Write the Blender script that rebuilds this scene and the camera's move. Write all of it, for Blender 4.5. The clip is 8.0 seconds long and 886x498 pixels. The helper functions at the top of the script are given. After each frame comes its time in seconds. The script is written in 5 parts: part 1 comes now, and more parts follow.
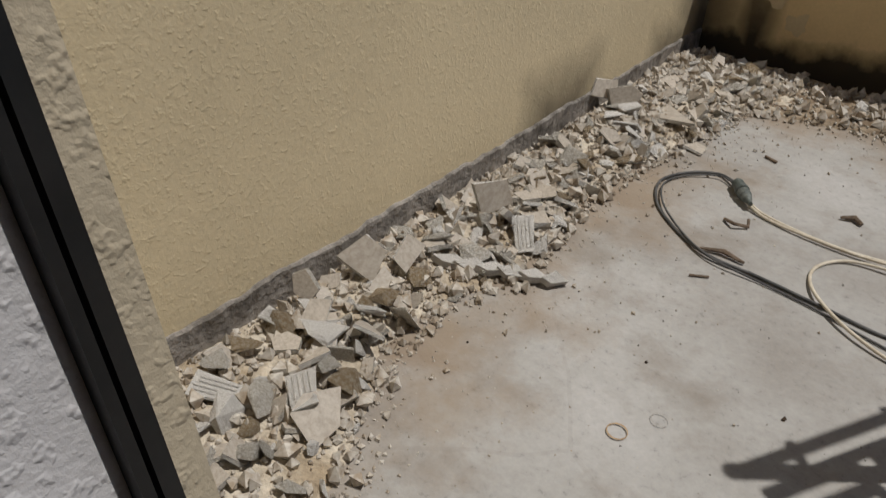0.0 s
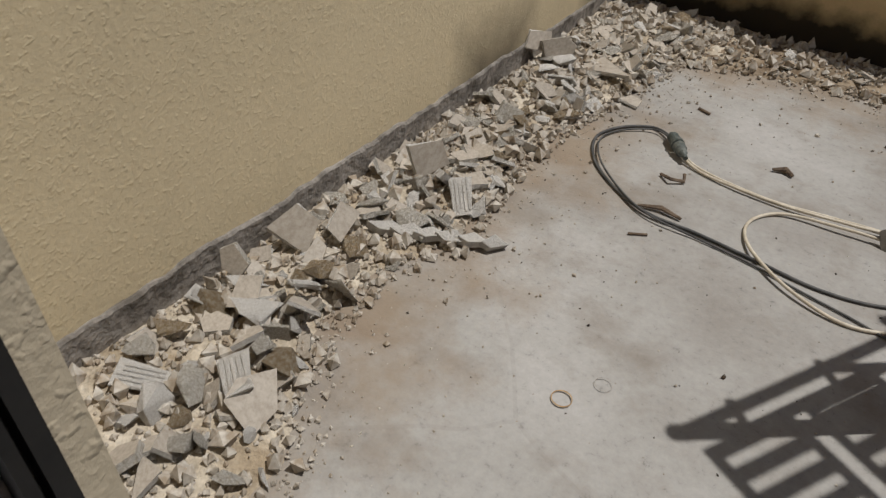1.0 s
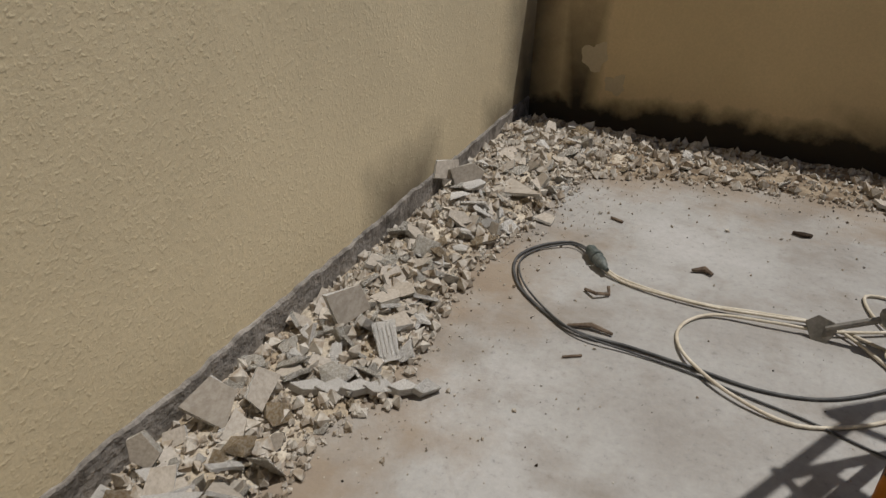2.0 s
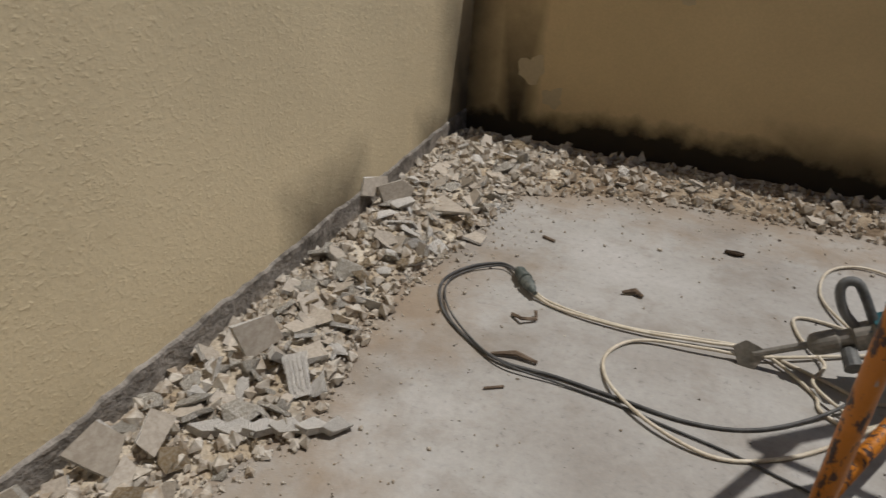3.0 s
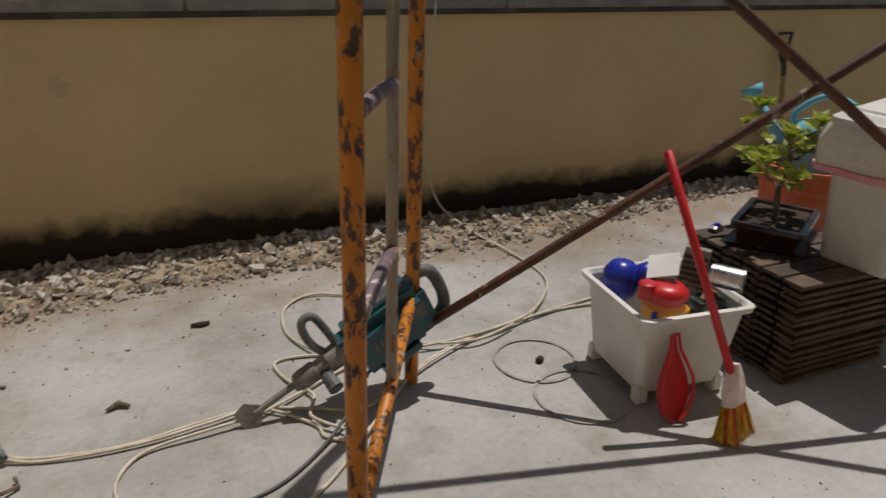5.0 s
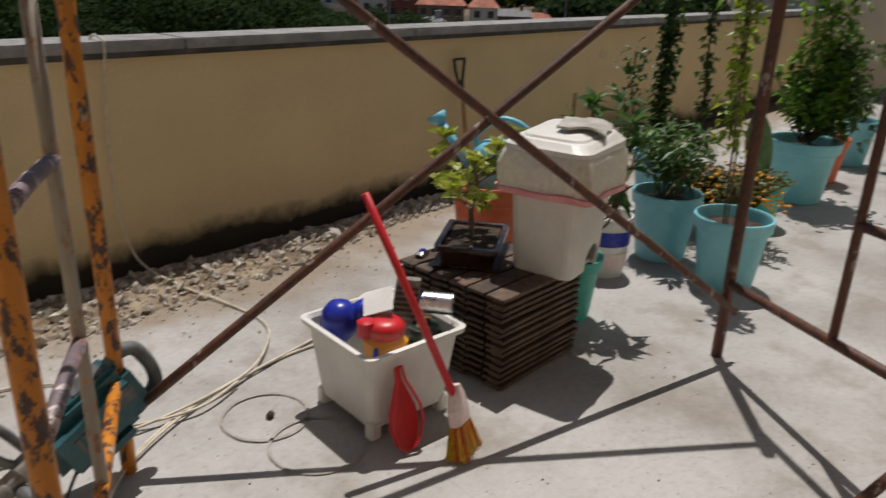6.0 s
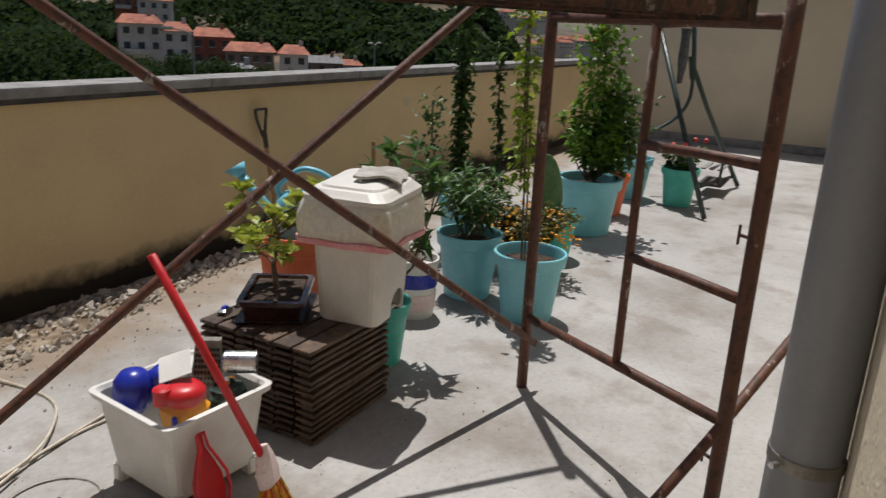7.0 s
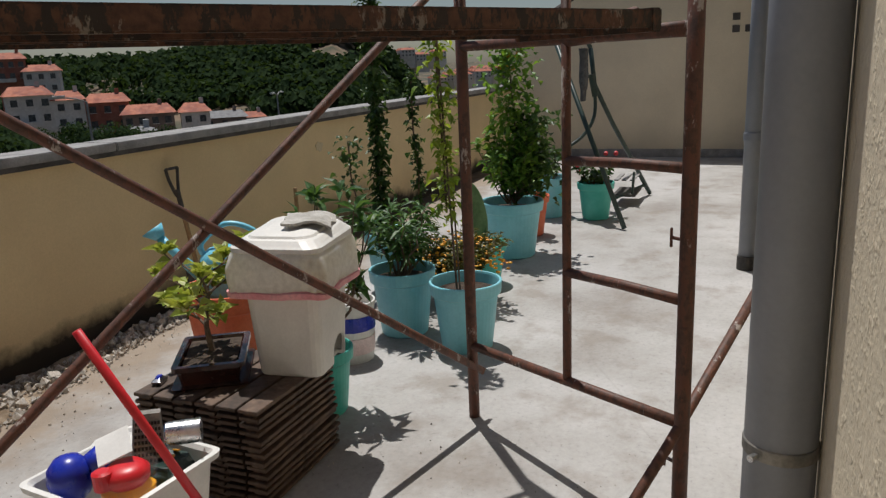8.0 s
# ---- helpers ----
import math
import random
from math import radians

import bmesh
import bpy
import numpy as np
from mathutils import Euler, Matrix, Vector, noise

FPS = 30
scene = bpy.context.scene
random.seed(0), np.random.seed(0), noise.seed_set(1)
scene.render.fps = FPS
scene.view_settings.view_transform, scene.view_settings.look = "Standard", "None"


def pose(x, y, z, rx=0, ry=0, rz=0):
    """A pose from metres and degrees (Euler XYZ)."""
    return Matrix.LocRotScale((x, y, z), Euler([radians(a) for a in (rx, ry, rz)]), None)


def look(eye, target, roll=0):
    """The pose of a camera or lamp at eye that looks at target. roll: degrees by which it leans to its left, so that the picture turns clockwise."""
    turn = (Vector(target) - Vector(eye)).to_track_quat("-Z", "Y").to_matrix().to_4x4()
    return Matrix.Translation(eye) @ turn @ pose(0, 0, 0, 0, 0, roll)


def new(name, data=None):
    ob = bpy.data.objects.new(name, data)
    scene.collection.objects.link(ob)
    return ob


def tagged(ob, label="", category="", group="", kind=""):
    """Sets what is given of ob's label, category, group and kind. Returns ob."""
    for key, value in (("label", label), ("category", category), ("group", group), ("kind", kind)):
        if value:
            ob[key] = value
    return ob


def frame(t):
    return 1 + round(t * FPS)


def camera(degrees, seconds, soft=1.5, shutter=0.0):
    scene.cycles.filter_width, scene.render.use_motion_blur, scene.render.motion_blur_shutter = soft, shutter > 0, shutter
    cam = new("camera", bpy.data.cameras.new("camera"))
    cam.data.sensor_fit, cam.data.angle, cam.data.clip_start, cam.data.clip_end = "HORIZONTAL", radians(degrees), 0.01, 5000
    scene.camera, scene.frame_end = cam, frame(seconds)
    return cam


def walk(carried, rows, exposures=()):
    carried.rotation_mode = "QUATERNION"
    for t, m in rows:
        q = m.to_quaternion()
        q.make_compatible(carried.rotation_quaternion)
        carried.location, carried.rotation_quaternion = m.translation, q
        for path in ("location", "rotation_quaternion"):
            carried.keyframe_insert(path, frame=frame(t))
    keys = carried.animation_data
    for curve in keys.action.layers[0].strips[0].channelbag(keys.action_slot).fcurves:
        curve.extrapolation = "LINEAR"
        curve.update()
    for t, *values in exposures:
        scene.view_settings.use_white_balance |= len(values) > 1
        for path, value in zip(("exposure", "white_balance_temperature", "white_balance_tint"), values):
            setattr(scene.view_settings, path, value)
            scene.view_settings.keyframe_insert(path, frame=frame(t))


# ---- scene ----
cam = camera(61.3, 8.0, soft=1.3, shutter=0.3)
PATH = [
    (0, look((0.559, 0.330, 1.321), (-0.372, 1.679, 0.175), 4.18)),
    (0.5, look((0.541, 0.353, 1.310), (-0.288, 1.686, 0.072), 4.98)),
    (1, look((0.505, 0.399, 1.318), (-0.231, 1.782, 0.075), 6.26)),
    (1.5, look((0.481, 0.439, 1.331), (-0.194, 1.963, 0.226), 3.77)),
    (1.7, look((0.473, 0.465, 1.333), (-0.201, 2.039, 0.299), 1.90)),
    (2.8, look((0.501, 0.644, 1.337), (-0.129, 2.291, 0.393), 3.04)),
    (3, look((0.538, 0.670, 1.345), (-0.034, 2.326, 0.381), 3.45)),
    (3.5, look((0.551, 0.688, 1.374), (0.341, 2.442, 0.436), 5.51)),
    (4, look((0.522, 0.758, 1.370), (0.706, 2.544, 0.489), 3.83)),
    (4.5, look((0.506, 0.711, 1.413), (1.055, 2.461, 0.616), 2.61)),
    (4.7, look((0.510, 0.703, 1.420), (1.154, 2.427, 0.637), 2.65)),
    (5.8, look((0.583, 0.726, 1.507), (1.833, 2.101, 0.767), 0.76)),
    (6, look((0.597, 0.735, 1.514), (1.977, 2.000, 0.812), 1.99)),
    (6.5, look((0.609, 0.672, 1.540), (2.155, 1.776, 0.914), 3.21)),
    (7, look((0.637, 0.665, 1.544), (2.320, 1.581, 0.969), 2.75)),
    (7.5, look((0.646, 0.674, 1.540), (2.405, 1.464, 1.008), -0.71)),
    (8, look((0.643, 0.719, 1.529), (2.436, 1.463, 1.048), -2.57)),
]
walk(cam, PATH, exposures=[(0.0, -0.40, 6350, 10), (1.7, -0.42, 6350, 10), (4.7, -0.46, 6550, 12), (5.8, -0.14, 6500, 12), (6.5, 0.02, 6400, 12), (8.0, 0.06, 6250, 11)])

# ---- light: high sun from behind the parapet, clear sky ----
SUN = Vector((0.27, 0.212, 1.0)).normalized()
world = bpy.data.worlds.new("sky")
scene.world = world
world.use_nodes = True
wn = world.node_tree
sky = wn.nodes.new("ShaderNodeTexSky")
sky.sky_type = "NISHITA"
sky.sun_disc = False
sky.sun_elevation = math.asin(SUN.z)
sky.sun_rotation = math.atan2(SUN.x, SUN.y)
sky.dust_density = 1.0
wn.nodes["Background"].inputs["Strength"].default_value = 0.047
wn.links.new(sky.outputs["Color"], wn.nodes["Background"].inputs["Color"])
sun_data = bpy.data.lights.new("sun", "SUN")
sun_data.energy, sun_data.angle, sun_data.color = 3.9, radians(0.55), (1.0, 0.95, 0.87)
sun = new("sun", sun_data)
sun.matrix_world = look(SUN * 60, (0, 0, 0))


# ---- materials ----
def nodes(name):
    m = bpy.data.materials.new(name)
    m.use_nodes = True
    t = m.node_tree
    return m, t, t.nodes["Principled BSDF"]


def ramp(t, src, stops):
    r = t.nodes.new("ShaderNodeValToRGB")
    while len(r.color_ramp.elements) < len(stops):
        r.color_ramp.elements.new(0.5)
    for e, (p, c) in zip(r.color_ramp.elements, stops):
        e.position = p
        e.color = (*c, 1) if len(c) == 3 else c
    t.links.new(src, r.inputs["Fac"])
    return r.outputs["Color"]


def noise_tex(t, scale, detail=5, rough=0.6, coord="Object", stretch=None):
    n = t.nodes.new("ShaderNodeTexNoise")
    n.inputs["Scale"].default_value, n.inputs["Detail"].default_value, n.inputs["Roughness"].default_value = scale, detail, rough
    c = t.nodes.new("ShaderNodeTexCoord")
    src = c.outputs[coord]
    if stretch:
        mp = t.nodes.new("ShaderNodeMapping")
        mp.inputs["Scale"].default_value = stretch
        t.links.new(src, mp.inputs["Vector"])
        src = mp.outputs["Vector"]
    t.links.new(src, n.inputs["Vector"])
    return n.outputs["Fac"]


def mixc(t, fac, a, b, mode="MIX"):
    m = t.nodes.new("ShaderNodeMix")
    m.data_type, m.blend_type = "RGBA", mode
    for sock, v in ((m.inputs[0], fac), (m.inputs[6], a), (m.inputs[7], b)):
        if isinstance(v, (int, float)):
            sock.default_value = v
        elif isinstance(v, tuple):
            sock.default_value = (*v, 1)
        else:
            t.links.new(v, sock)
    return m.outputs[2]


def mathn(t, op, a, b=0.0, clamp=False):
    m = t.nodes.new("ShaderNodeMath")
    m.operation, m.use_clamp = op, clamp
    for sock, v in ((m.inputs[0], a), (m.inputs[1], b)):
        if isinstance(v, (int, float)):
            sock.default_value = v
        else:
            t.links.new(v, sock)
    return m.outputs[0]


def bump(t, b, height, strength, dist):
    n = t.nodes.new("ShaderNodeBump")
    n.inputs["Strength"].default_value, n.inputs["Distance"].default_value = strength, dist
    t.links.new(height, n.inputs["Height"])
    t.links.new(n.outputs["Normal"], b.inputs["Normal"])


def simple(name, a, b, rough=0.6, scale=12.0, metal=0.0, relief=0.3, dist=0.002, spread=0.12, fine=90.0, vary=0.0, lo=0.38, hi=0.62):
    """Two colours mixed by broad noise, broken by a fine grain, with relief."""
    m, t, p = nodes(name)
    col = ramp(t, noise_tex(t, scale), [(lo, a), (hi, b)])
    g = noise_tex(t, fine, 3)
    grey = ramp(t, g, [(0.3, (1 - spread,) * 3), (0.7, (1 + spread,) * 3)])
    col = mixc(t, 1.0, col, grey, "MULTIPLY")
    if vary:
        info = t.nodes.new("ShaderNodeObjectInfo")
        v = ramp(t, info.outputs["Random"], [(0.0, (1 - vary,) * 3), (1.0, (1 + vary * 0.6,) * 3)])
        col = mixc(t, 1.0, col, v, "MULTIPLY")
    t.links.new(col, p.inputs["Base Color"])
    p.inputs["Metallic"].default_value = metal
    r = ramp(t, noise_tex(t, scale * 2.3), [(0.3, (max(0.03, rough - 0.1),) * 3), (0.7, (min(1, rough + 0.1),) * 3)])
    t.links.new(r, p.inputs["Roughness"])
    if relief:
        bump(t, p, g, relief, dist)
    return m


def leafy(name, a, b, vein=0.5, rough=0.45, gloss=0.4):
    m, t, p = nodes(name)
    g = t.nodes.new("ShaderNodeNewGeometry")
    col = ramp(t, g.outputs["Random Per Island"], [(0.0, a), (vein, tuple((x + y) / 2 for x, y in zip(a, b))), (1.0, b)])
    grey = ramp(t, noise_tex(t, 60, 2), [(0.3, (0.85,) * 3), (0.7, (1.15,) * 3)])
    t.links.new(mixc(t, 1.0, col, grey, "MULTIPLY"), p.inputs["Base Color"])
    p.inputs["Roughness"].default_value = rough
    p.inputs["Specular IOR Level"].default_value = gloss
    # thin leaves let some sun through
    tr = t.nodes.new("ShaderNodeBsdfTranslucent")
    t.links.new(mixc(t, 1.0, col, (1.6, 1.5, 0.7), "MULTIPLY"), tr.inputs["Color"])
    mx = t.nodes.new("ShaderNodeMixShader")
    mx.inputs[0].default_value = 0.3
    t.links.new(p.outputs[0], mx.inputs[1])
    t.links.new(tr.outputs[0], mx.inputs[2])
    t.links.new(mx.outputs[0], t.nodes["Material Output"].inputs["Surface"])
    return m


def stucco(name, base, damp_axis=None, damp_top=0.25, grain=1.0, damp=0.9, blotch=None):
    """Rough painted render; damp: dark mould that climbs from the foot with a ragged edge."""
    m, t, p = nodes(name)
    a, b = tuple(c * 0.93 for c in base), tuple(min(1, c * 1.06) for c in base)
    col = ramp(t, noise_tex(t, 1.3, 6), [(0.35, a), (0.65, b)])
    fine = noise_tex(t, 95 / grain, 4, 0.65)
    grey = ramp(t, fine, [(0.3, (0.95,) * 3), (0.7, (1.05,) * 3)])
    col = mixc(t, 1.0, col, grey, "MULTIPLY")
    if damp_axis is not None:
        geo = t.nodes.new("ShaderNodeNewGeometry")
        sep = t.nodes.new("ShaderNodeSeparateXYZ")
        t.links.new(geo.outputs["Position"], sep.inputs[0])
        along = sep.outputs[damp_axis]
        n1 = t.nodes.new("ShaderNodeTexNoise")
        n1.noise_dimensions = "1D"
        n1.inputs["Scale"].default_value, n1.inputs["Detail"].default_value = 1.7, 2
        t.links.new(along, n1.inputs["W"])
        top = mathn(t, "MULTIPLY", mathn(t, "SUBTRACT", n1.outputs["Fac"], 0.28), damp_top * 1.3)
        rag = mathn(t, "MULTIPLY", mathn(t, "SUBTRACT", noise_tex(t, 9, 6), 0.5), 0.16)
        d = mathn(t, "SUBTRACT", mathn(t, "ADD", mathn(t, "ADD", top, damp_top * 0.38), rag), sep.outputs[2])
        soft = mathn(t, "MULTIPLY", mathn(t, "ADD", d, damp_top * 0.85), 9.0, True)
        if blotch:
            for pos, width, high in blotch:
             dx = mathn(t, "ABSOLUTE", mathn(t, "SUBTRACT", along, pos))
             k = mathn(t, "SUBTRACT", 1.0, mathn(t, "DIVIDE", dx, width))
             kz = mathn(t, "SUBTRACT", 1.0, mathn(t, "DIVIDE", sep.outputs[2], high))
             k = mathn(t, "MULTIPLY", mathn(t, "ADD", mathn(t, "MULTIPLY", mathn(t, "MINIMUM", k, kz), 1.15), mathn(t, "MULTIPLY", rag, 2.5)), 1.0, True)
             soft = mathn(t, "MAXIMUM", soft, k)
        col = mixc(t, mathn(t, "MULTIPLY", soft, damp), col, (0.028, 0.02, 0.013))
    t.links.new(col, p.inputs["Base Color"])
    p.inputs["Roughness"].default_value = 0.9
    dots = ramp(t, noise_tex(t, 62 / grain, 2), [(0.54, (0, 0, 0)), (0.70, (1, 1, 1))])
    h = mathn(t, "ADD", mathn(t, "ADD", fine, mathn(t, "MULTIPLY", dots, 0.8)), mathn(t, "MULTIPLY", noise_tex(t, 28 / grain, 3), 1.2))
    bump(t, p, h, 0.30 * grain, 0.0035 * grain)
    return m


PAINT = (0.68, 0.53, 0.30)
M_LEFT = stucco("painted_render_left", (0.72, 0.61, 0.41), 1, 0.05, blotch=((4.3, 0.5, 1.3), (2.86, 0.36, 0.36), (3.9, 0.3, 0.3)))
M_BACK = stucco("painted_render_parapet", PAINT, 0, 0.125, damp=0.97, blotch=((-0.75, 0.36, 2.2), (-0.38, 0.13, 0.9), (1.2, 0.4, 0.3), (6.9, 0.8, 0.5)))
M_HOUSE = stucco("painted_render_house", (0.66, 0.57, 0.42), grain=1.2)
M_COARSE = stucco("coarse_render_jamb", (0.50, 0.43, 0.32), grain=1.6)
M_WHITE = stucco("white_render", (0.60, 0.59, 0.61), grain=1.5)
M_BASE = simple("torn_mortar", (0.13, 0.115, 0.10), (0.30, 0.275, 0.25), 0.9, 11, relief=0.9, dist=0.01, spread=0.25, fine=45)
M_COPING = simple("coping_concrete", (0.21, 0.205, 0.20), (0.32, 0.31, 0.30), 0.85, 6, relief=0.5, dist=0.004)
M_DARKEDGE = simple("dark_edge", (0.05, 0.045, 0.04), (0.10, 0.09, 0.08), 0.9, 8)


def floor_material():
    m, t, p = nodes("screed")
    col = ramp(t, noise_tex(t, 0.9, 8, 0.62), [(0.36, (0.27, 0.25, 0.23)), (0.5, (0.365, 0.355, 0.34)), (0.62, (0.43, 0.42, 0.41))])
    speck = ramp(t, noise_tex(t, 38, 7, 0.75), [(0.30, (0.58,) * 3), (0.41, (0.95,) * 3), (0.62, (1.07,) * 3)])
    col = mixc(t, 1.0, col, speck, "MULTIPLY")
    geo = t.nodes.new("ShaderNodeNewGeometry")
    sep = t.nodes.new("ShaderNodeSeparateXYZ")
    t.links.new(geo.outputs["Position"], sep.inputs[0])
    wob = mathn(t, "MULTIPLY", mathn(t, "SUBTRACT", noise_tex(t, 2.6, 7, 0.65), 0.5), 1.5)
    # brown dust spilled from the heaps along both walls
    dx = mathn(t, "SUBTRACT", 0.80, mathn(t, "ADD", sep.outputs[0], 0.73))
    dy = mathn(t, "SUBTRACT", sep.outputs[1], 3.42)
    d = mathn(t, "MAXIMUM", dx, dy)
    d = mathn(t, "MULTIPLY", mathn(t, "ADD", d, wob), 2.4, True)
    col = mixc(t, mathn(t, "MULTIPLY", d, 0.85), col, mixc(t, noise_tex(t, 5, 6, 0.7), (0.19, 0.125, 0.075), (0.33, 0.27, 0.20)))
    col = mixc(t, mathn(t, "MULTIPLY", ramp(t, noise_tex(t, 3.1, 6), [(0.52, (0, 0, 0)), (0.66, (1, 1, 1))]), 0.5), col, (0.20, 0.165, 0.13))
    # bare wet soil in the strip that was broken out along the parapet
    soil = mathn(t, "MULTIPLY", mathn(t, "ADD", mathn(t, "SUBTRACT", sep.outputs[1], 3.98), mathn(t, "MULTIPLY", wob, 0.16)), 9.0, True)
    col = mixc(t, soil, col, mixc(t, noise_tex(t, 12, 5), (0.05, 0.034, 0.02), (0.13, 0.09, 0.055)))
    # hairline cracks
    v = t.nodes.new("ShaderNodeTexVoronoi")
    v.feature = "DISTANCE_TO_EDGE"
    v.inputs["Scale"].default_value = 0.55
    mp = t.nodes.new("ShaderNodeMapping")
    c = t.nodes.new("ShaderNodeTexCoord")
    nv = t.nodes.new("ShaderNodeTexNoise")
    nv.inputs["Scale"].default_value = 2.0
    t.links.new(c.outputs["Object"], nv.inputs["Vector"])
    t.links.new(mixc(t, 0.12, c.outputs["Object"], nv.outputs["Color"]), mp.inputs["Vector"])
    t.links.new(mp.outputs["Vector"], v.inputs["Vector"])
    line = mathn(t, "LESS_THAN", v.outputs["Distance"], 0.0022)
    col = mixc(t, mathn(t, "MULTIPLY", line, 0.12), col, (0.2, 0.18, 0.16))
    t.links.new(col, p.inputs["Base Color"])
    r = ramp(t, noise_tex(t, 4, 5), [(0.3, (0.55,) * 3), (0.7, (0.85,) * 3)])
    t.links.new(r, p.inputs["Roughness"])
    h = mathn(t, "ADD", noise_tex(t, 90, 4), mathn(t, "MULTIPLY", noise_tex(t, 7, 5), 1.5))
    bump(t, p, h, 0.35, 0.004)
    return m


def chipped(name, paint, under, amount=0.45, gloss=0.5, third=None):
    """Old paint on a steel tube, flaked down to rust and dried mortar."""
    m, t, p = nodes(name)
    n = noise_tex(t, 30, 7, 0.7, stretch=(1, 1, 0.45))
    a = ramp(t, n, [(amount, (0, 0, 0)), (amount + 0.03, (1, 1, 1))])
    rust = ramp(t, noise_tex(t, 45, 5), [(0.35, under), (0.65, tuple(c * 2.0 for c in under))])
    pc = ramp(t, noise_tex(t, 9, 4), [(0.3, tuple(c * 0.8 for c in paint)), (0.7, paint)])
    col = mixc(t, a, rust, pc)
    if third:
        k = ramp(t, noise_tex(t, 11, 6, 0.75, stretch=(1.3, 1.3, 0.6)), [(0.60, (0, 0, 0)), (0.64, (1, 1, 1))])
        col = mixc(t, mathn(t, "MULTIPLY", k, 0.85), col, third)
    t.links.new(col, p.inputs["Base Color"])
    p.inputs["Roughness"].default_value = gloss
    bump(t, p, mathn(t, "ADD", n, noise_tex(t, 70, 4)), 0.5, 0.003)
    return m


M_FLOOR = floor_material()
M_ORANGE = chipped("orange_flaking_paint", (0.66, 0.235, 0.02), (0.05, 0.025, 0.02), 0.445, 0.45, (0.42, 0.38, 0.34))
M_BARE = chipped("worn_bare_tube", (0.36, 0.31, 0.25), (0.20, 0.10, 0.05), 0.42, 0.6, (0.55, 0.20, 0.03))
M_MAUVE = chipped("mauve_primer", (0.20, 0.15, 0.17), (0.42, 0.36, 0.34), 0.42, 0.6, (0.30, 0.12, 0.06))
M_RUST = chipped("rusted_tube", (0.135, 0.05, 0.028), (0.055, 0.024, 0.015), 0.49, 0.6, (0.40, 0.35, 0.31))
M_DECK = chipped("rusty_deck", (0.035, 0.024, 0.017), (0.06, 0.026, 0.014), 0.5, 0.8, (0.24, 0.20, 0.16))
M_ROCK = simple("broken_screed", (0.56, 0.51, 0.43), (0.80, 0.77, 0.72), 0.95, 9, relief=1.0, dist=0.010, spread=0.2, fine=60, vary=0.2)
M_ROCKB = simple("sandy_mortar_lump", (0.38, 0.27, 0.15), (0.54, 0.46, 0.35), 0.95, 7, relief=1.0, dist=0.012, spread=0.2, fine=70, vary=0.25)
M_TILE = simple("broken_floor_tile", (0.36, 0.315, 0.265), (0.47, 0.425, 0.37), 0.55, 6, relief=0.15, fine=120, vary=0.15)
M_PLASTER = simple("white_tile_adhesive", (0.68, 0.65, 0.61), (0.82, 0.80, 0.77), 0.9, 16, relief=0.8, dist=0.008, vary=0.12)
M_GRIT = simple("grit", (0.38, 0.31, 0.235), (0.64, 0.60, 0.54), 0.95, 30, vary=0.2)
M_SAND = simple("sandy_dust", (0.36, 0.29, 0.205), (0.58, 0.52, 0.43), 0.95, 7, relief=1.0, dist=0.008, fine=70, spread=0.2)
M_DIRT = simple("brown_dust", (0.15, 0.105, 0.065), (0.36, 0.29, 0.21), 0.95, 9, relief=1.0, dist=0.01, fine=45)
M_SOIL = simple("potting_soil", (0.03, 0.02, 0.013), (0.075, 0.05, 0.033), 0.95, 30, relief=1.0, dist=0.01)
M_BLACK = simple("black_frame", (0.005, 0.005, 0.0055), (0.012, 0.011, 0.011), 0.5, 10, relief=0.1)
M_PVC = simple("grey_plastic_pipe", (0.215, 0.225, 0.25), (0.25, 0.26, 0.285), 0.45, 3, relief=0.06, spread=0.04)
M_STEEL = simple("bright_steel", (0.55, 0.55, 0.55), (0.7, 0.7, 0.7), 0.28, 8, metal=1.0, relief=0.05)
M_CREAMCABLE = simple("cream_rubber_cable", (0.52, 0.46, 0.36), (0.66, 0.60, 0.50), 0.55, 20, relief=0.1)
M_BLACKCABLE = simple("dark_rubber_cable", (0.05, 0.05, 0.052), (0.10, 0.10, 0.10), 0.6, 20, relief=0.1)
M_PLUG = simple("dusty_green_plug", (0.06, 0.075, 0.07), (0.15, 0.165, 0.155), 0.6, 30)
M_TEALCASE = simple("teal_tool_casing", (0.015, 0.075, 0.095), (0.035, 0.12, 0.14), 0.4, 14, relief=0.15)
M_GREYRUB = simple("dusty_grey_rubber", (0.07, 0.075, 0.08), (0.16, 0.165, 0.165), 0.65, 18)
M_TOOLSTEEL = simple("dusty_steel", (0.20, 0.19, 0.17), (0.33, 0.31, 0.28), 0.6, 24, metal=0.5)
M_TUB = simple("white_plastic_tub", (0.66, 0.65, 0.62), (0.76, 0.75, 0.72), 0.4, 5, relief=0.05, spread=0.04)
M_BIN = simple("cream_white_plastic", (0.66, 0.64, 0.59), (0.75, 0.73, 0.68), 0.45, 4, relief=0.05, spread=0.04)
M_BAG = leafy("white_bin_bag", (0.76, 0.76, 0.75), (0.84, 0.84, 0.83), rough=0.35)
M_PINK = simple("pink_bag_hem", (0.68, 0.25, 0.27), (0.78, 0.38, 0.38), 0.45, 10)
M_CARD = simple("grimy_paving_piece", (0.34, 0.32, 0.28), (0.48, 0.46, 0.42), 0.85, 10, relief=0.8, dist=0.006)
M_RED = simple("red_plastic", (0.52, 0.012, 0.018), (0.62, 0.022, 0.028), 0.38, 8, relief=0.05, spread=0.05)
M_BLUE = simple("blue_plastic", (0.012, 0.022, 0.30), (0.02, 0.04, 0.42), 0.3, 8, relief=0.04, spread=0.05)
